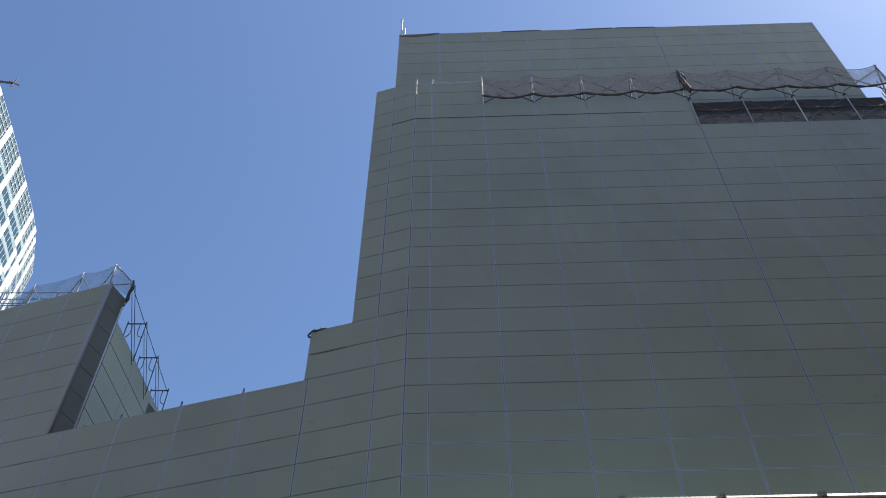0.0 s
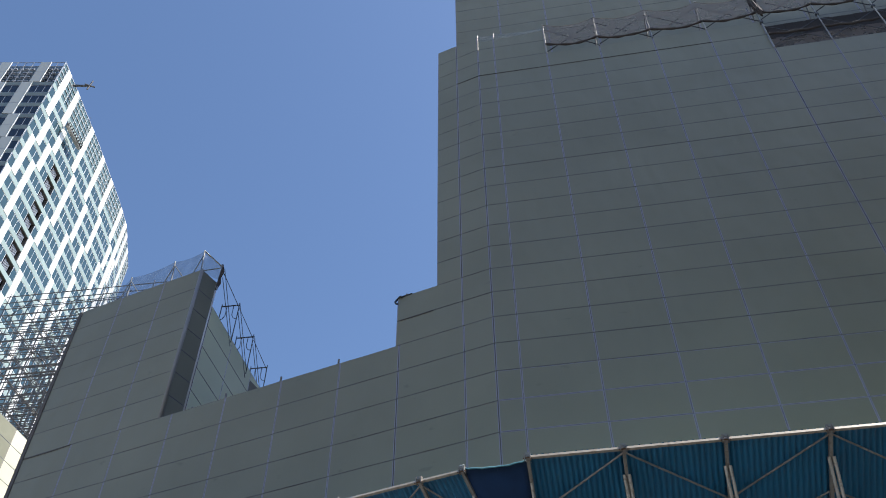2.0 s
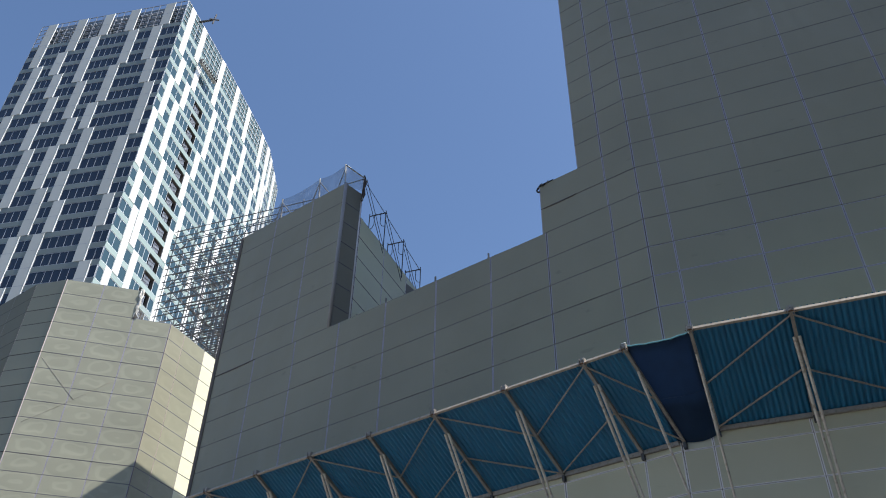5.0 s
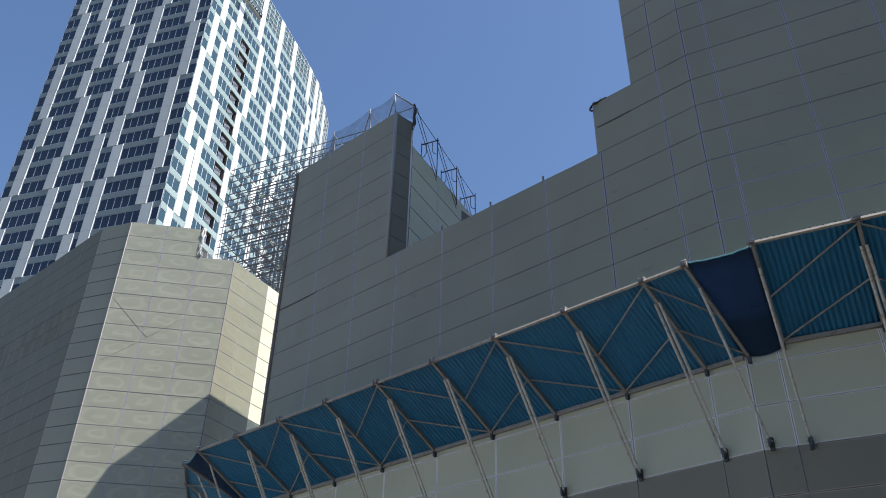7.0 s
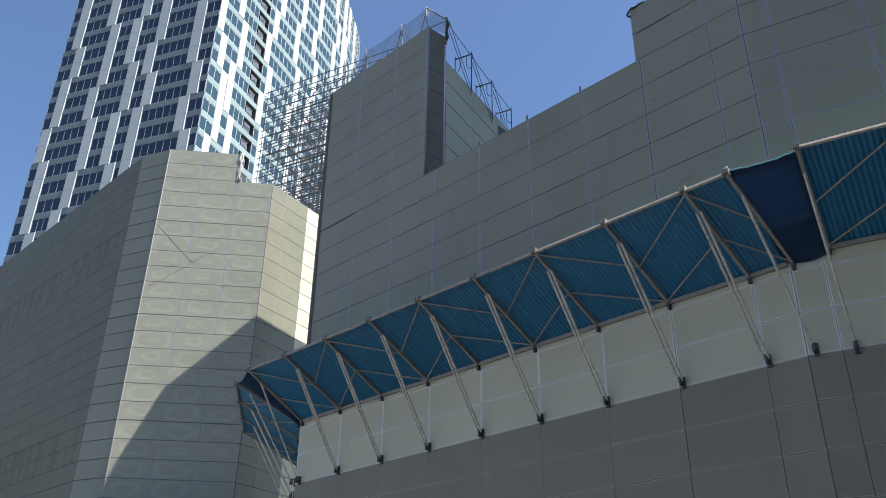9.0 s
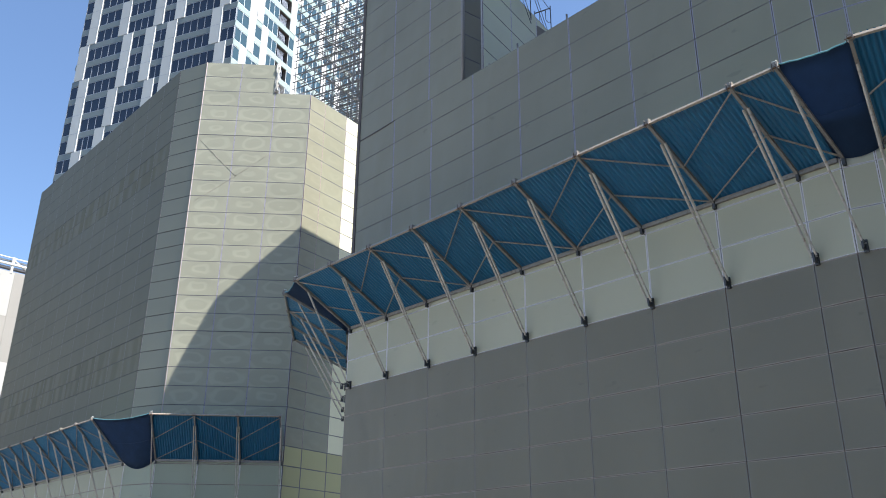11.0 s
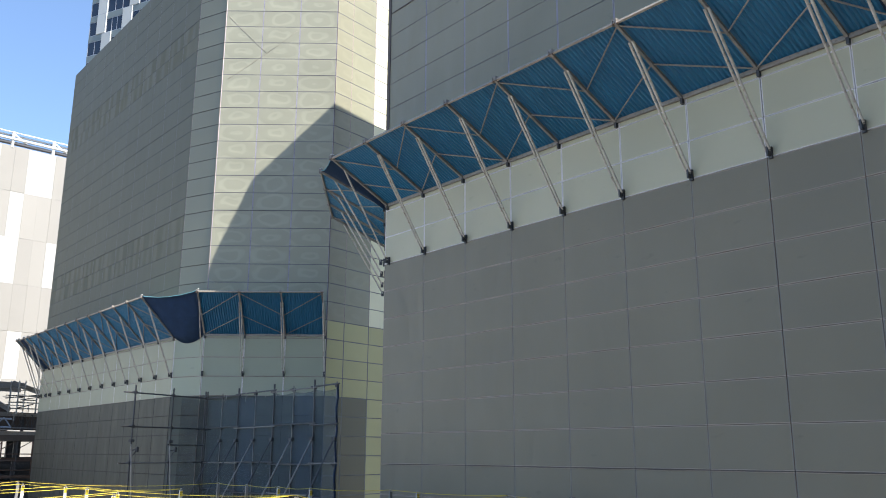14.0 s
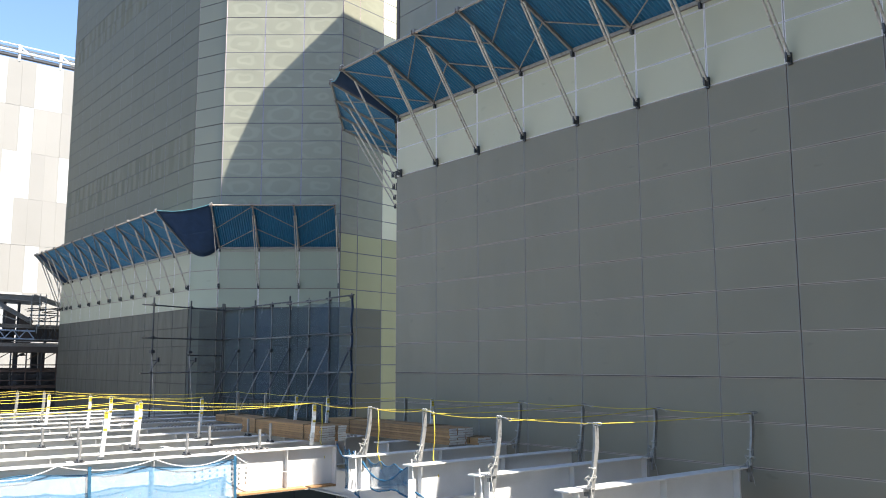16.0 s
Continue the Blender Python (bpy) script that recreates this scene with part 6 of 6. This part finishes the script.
for k in range(7):
    bm = BM()
    a, b = lerp2(SC_A, SC_B, k / 7), lerp2(SC_A, SC_B, (k + 1) / 7)
    g = {}
    n = 12
    for i in range(n + 1):
        for j in range(7):
            p = lerp2(a, b, i / n)
            w = 0.035 * math.sin(i * 1.7 + k) * (0.4 + j / 7) + 0.02 * noise.noise(Vector((p[0] * 3, p[1] * 3, j)))
            g[i, j] = bm.verts.new((p[0] + 0.28 * w, p[1] + 0.08 + w, 2.1 + EZ - 4.0 * j / 6 - (0.06 * math.sin(i / n * math.pi) if j == 0 else 0)))
    for i in range(n):
        for j in range(6):
            bm.faces.new((g[i, j], g[i + 1, j], g[i + 1, j + 1], g[i, j + 1]))
    part("screen_net", bm, M["net_deep" if k in (2, 5) else "net_screen"], scr, "dull blue screen net", smooth=True)
bm = BM()
a, b = lerp2(SC_C, SC_A, 0.62), lerp2(SC_C, SC_A, 1.0)
g = [[bm.verts.new((*lerp2(a, b, i / 10), 2.08 + EZ - 4.0 * j / 5)) for j in range(6)] for i in range(11)]
for i in range(11):
    for j in range(6):
        g[i][j].co += Vector((0.05, -0.03, 0)) * math.sin(i * 1.9 + j * 0.6) - Vector((0.12, -0.06, 0)) * (j / 5 if i == 0 else 0)
for i in range(10):
    for j in range(5):
        bm.faces.new((g[i][j], g[i + 1][j], g[i + 1][j + 1], g[i][j + 1]))
part("screen_net", bm, M["net_thin"], scr, "thin grey-blue screen net", smooth=True)
bm = BM()
p = SC_B
path_tube(bm, [Vector((p[0] + 0.03, p[1], 2.15 + EZ - 0.35 * k)) + Vector((0.03 * math.sin(k * 2.1), 0, 0)) for k in range(12)], 0.04, 7)
part("gathered_net", bm, M["navy_net"], scr, "dark blue net gathered at the end post", smooth=True)

# ---- pale covered building in the distance ----
W_L, W_R = (-86.5, 23.6), (-78.6, 57.7)
mW, lnW = frame_of(W_L, W_R, EZ)
pale = thing("pale_building", "pale building wrapped in light mesh sheets", "building", at=mW)
bm = BM()
box(bm, 0, lnW, 0.0, 14.0, -EZ, 30.4)
part("wall", bm, M["wb"], pale)
rw = random.Random(9)
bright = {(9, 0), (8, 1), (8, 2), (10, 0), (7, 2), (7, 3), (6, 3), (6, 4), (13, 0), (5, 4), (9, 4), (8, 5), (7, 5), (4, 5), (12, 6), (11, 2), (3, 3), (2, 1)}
nc = 26
for c in range(nc):
    for r in range(7):
        bm = BM()
        w = lnW / nc
        h = 30.4 / 6.5
        z1 = 30.3 - h * r
        j = rw.uniform(0, 0.03)
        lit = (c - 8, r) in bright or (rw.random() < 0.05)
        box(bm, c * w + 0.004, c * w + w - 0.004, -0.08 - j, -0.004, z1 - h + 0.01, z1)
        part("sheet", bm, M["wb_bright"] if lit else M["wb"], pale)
roofrail = thing("roof_pipes", "white pipes and dark gutter along the pale roof", "pipe", at=mW)
for z, y, r, mt in ((31.1, -0.1, 0.14, "white_paint"), (30.7, 0.1, 0.20, "steel_dark"), (31.6, 0.4, 0.10, "steel"), (31.9, 0.2, 0.07, "white_paint")):
    bm = BM()
    tube(bm, (0, y, z), (lnW, y, z - 0.0), r, 7)
    part("pipe", bm, M[mt], roofrail)
for k in range(int(lnW / 4)):
    bm = BM()
    tube(bm, (k * 4 + 1.2, 0, 30.2), (k * 4 + 1.2, 0, 31.9), 0.16, 7)
    tube(bm, (k * 4 + 1.2, 0, 31.7), (k * 4 + 3.2, 0.3, 30.6), 0.10, 6)
    part("bracket", bm, M["white_paint"], roofrail)

# ---- steelwork and station shed beside the annex ----
M["shed_rust"] = mat("rusty_brown_steel", (0.10, 0.066, 0.052), 0.75, 0.1, var=0.35, scale=4)
M["housing"] = mat("brown_housing", (0.075, 0.058, 0.048), 0.7, var=0.3, scale=3)
C_L, C_R = (-60.0, 24.0), (-56.2, 36.0)
mC, lnC = frame_of(C_L, C_R, EZ)
shed = thing("station_shed", "dark open steel shed with bright gaps behind", "shed", at=mC)
for z0, z1, y0, y1, mt, nm in ((0.75, 1.15, -0.6, 3.0, "housing", "roof"), (1.15, 1.40, -0.5, -0.2, "steel_tan", "gutter"), (-0.55, -0.35, 0.0, 0.3, "shed_rust", "beam"),
                               (-0.95, -0.75, 0.0, 0.3, "steel_dark", "beam"), (-1.7, -1.5, 0.0, 0.3, "shed_rust", "beam"), (-EZ, -1.9, 0.0, 0.4, "steel_dark", "wall")):
    bm = BM()
    box(bm, 0, lnC, y0, y1, z0, z1)
    part(nm, bm, M[mt], shed)
for k in range(8):
    bm = BM()
    x = k * 1.6 + 0.5
    box(bm, x, x + 0.28, 0.05, 0.3, -EZ, 0.8)
    part("post", bm, M["shed_rust"] if k % 3 == 1 else M["steel_dark"], shed)
bm = BM()
box(bm, 0, lnC, 2.6, 2.7, -EZ, -0.30)
part("back_panel", bm, M["steel_dark"], shed)
for x, w in ((4.3, 0.5), (6.9, 0.35), (9.9, 0.9), (11.6, 0.7)):
    bm = BM()
    box(bm, x, x + w, 1.2, 1.5, -0.35, 0.76)
    part("infill_panel", bm, M["steel_dark"], shed)
for x in (6.3, 9.2):
    bm = BM()
    tube(bm, (x, 0.8, 0.52), (x, 0.8, 0.72), 0.34, 10, 0.08)
    part("lamp_shade", bm, M["white_paint"], shed, "white hanging lamp shade")
crane = thing("steel_gantry", "grey steel gantry with a raking beam and railings", "gantry", at=mC)


def ibeam(a, b, h, w, parent, mt="galv", nm="beam"):
    a, b = Vector(a), Vector(b)
    bm = BM()
    up = Vector((0, 0, 1))
    bar(bm, a, b, 0.04, h, up)
    d = (b - a).normalized()
    u2 = d.cross(up).cross(d).normalized()
    bar(bm, a + u2 * h / 2, b + u2 * h / 2, w, 0.05, up)
    bar(bm, a - u2 * h / 2, b - u2 * h / 2, w, 0.05, up)
    part(nm, bm, M[mt], parent)


ibeam((6.2, -0.5, 4.55), (10.2, -0.5, 4.45), 0.32, 0.22, crane)
ibeam((6.2, 0.4, 4.3), (10.2, 0.4, 4.2), 0.24, 0.22, crane)
ibeam((9.4, -0.6, 4.6), (13.0, -0.6, 3.5), 0.28, 0.22, crane)
ibeam((7.0, -0.4, 4.2), (9.5, -0.4, 2.8), 0.24, 0.22, crane)
ibeam((4.5, -0.3, 2.6), (13.0, -0.3, 2.5), 0.21, 0.22, crane, "steel_tan")
ibeam((4.5, 0.5, 2.1), (13.0, 0.5, 2.1), 0.24, 0.22, crane, "steel_dark")
for x in (7.7, 8.6, 10.4, 11.6):
    bm = BM()
    box(bm, x, x + 0.16, 0.0, 0.2, 1.2, 4.2 if x < 9 else 2.6)
    part("post", bm, M["steel_dark"], crane)
for z in (2.9, 3.3, 3.75):
    bm = BM()
    tube(bm, (9.2, -0.8, z), (13.0, -0.8, z), 0.045, 6)
    part("handrail", bm, M["galv"], crane)
for x in (9.3, 9.8, 11.0, 12.2):
    bm = BM()
    tube(bm, (x, -0.8, 2.6), (x, -0.8, 4.7 if x < 10 else 3.8), 0.05, 6)
    part("rail_post", bm, M["galv"], crane)
# dark machine housing and rolled sheet under the raking beam
bm = BM()
box(bm, 8.7, 9.5, -0.2, 0.7, 1.2, 3.2)
box(bm, 9.5, 12.6, 0.1, 0.7, 1.5, 2.45)
box(bm, 6.6, 8.6, 0.6, 1.4, 1.3, 2.2)
box(bm, 7.9, 8.5, 0.0, 0.5, 2.2, 3.6)
part("housing", bm, M["housing"], crane, "dark brown machine housing")
for k in range(7):
    bm = BM()
    x = 9.6 + k * 0.45
    tube(bm, (x, -0.35, 1.5), (x + 0.4, -0.35, 2.5), 0.035, 5)
    tube(bm, (x + 0.4, -0.35, 1.5), (x, -0.35, 2.5), 0.035, 5)
    part("lacing", bm, M["steel_dark"], crane)
# small lattice tower and truss
lat = thing("lattice_truss", "blue-grey lattice mast and truss over the shed", "truss", at=mC)
for x in (5.6, 6.3):
    for y in (-0.9, -0.3):
        bm = BM()
        tube(bm, (x, y, 1.3), (x, y, 3.4), 0.06, 6)
        part("leg", bm, M["truss_blue"], lat)
for k in range(5):
    bm = BM()
    z = 1.4 + k * 0.42
    tube(bm, (5.6, -0.9, z), (6.3, -0.9, z + 0.4), 0.035, 5)
    tube(bm, (6.3, -0.9, z), (5.6, -0.9, z + 0.4), 0.035, 5)
    part("lacing", bm, M["truss_blue"], lat)
for z in (1.75, 2.3):
    bm = BM()
    tube(bm, (4.6, -0.7, z), (9.6, -0.7, z - 0.1), 0.06, 6)
    part("chord", bm, M["truss_blue"], lat)
for k in range(11):
    bm = BM()
    x = 4.6 + k * 0.45
    tube(bm, (x, -0.7, 1.75 if k % 2 else 2.3), (x + 0.45, -0.7, 2.28 if k % 2 else 1.73), 0.04, 5)
    part("lacing", bm, M["truss_blue"], lat)

# thin pipes, rails and brackets crowding the gantry
rp = random.Random(23)
for k in range(26):
    bm = BM()
    x, z = rp.uniform(4.8, 12.2), rp.uniform(1.4, 3.9)
    ln = rp.uniform(0.5, 2.2)
    if rp.random() < 0.6:
        tube(bm, (x, -0.95, z), (x + ln, -0.95, z + rp.choice((0, 0, 0.3, -0.3))), rp.uniform(0.02, 0.045), 5)
    else:
        tube(bm, (x, -0.95, z - 0.4), (x, -0.95, z + 0.3 * ln), rp.uniform(0.02, 0.04), 5)
    part("pipe", bm, M[rp.choice(("galv", "steel_dark", "steel_tan"))], crane)
for k in range(9):
    bm = BM()
    x = 4.3 + k * 0.98
    tube(bm, (x, -0.55, -1.4), (x, -0.55, 0.9), 0.05, 6)
    tube(bm, (x, -0.55, 0.2), (x + 0.9, -0.55, 0.75), 0.03, 5)
    part("strut", bm, M["shed_rust" if k % 2 else "steel_dark"], shed)
for z in (-0.1, -0.55, -1.15, 1.62):
    bm = BM()
    tube(bm, (3.0, -0.62, z), (12.3, -0.62, z), 0.04, 6)
    part("rail", bm, M["galv" if z > 1 else "shed_rust"], shed)

# pale ladder up the gantry
bm = BM()
for x in (9.75, 10.15):
    tube(bm, (x, -1.0, 2.5), (x, -1.0, 4.75), 0.04, 6)
for k in range(9):
    tube(bm, (9.75, -1.0, 2.6 + 0.25 * k), (10.15, -1.0, 2.6 + 0.25 * k), 0.022, 5)
part("ladder", bm, M["steel"], crane, "pale steel ladder")

hang_panels()
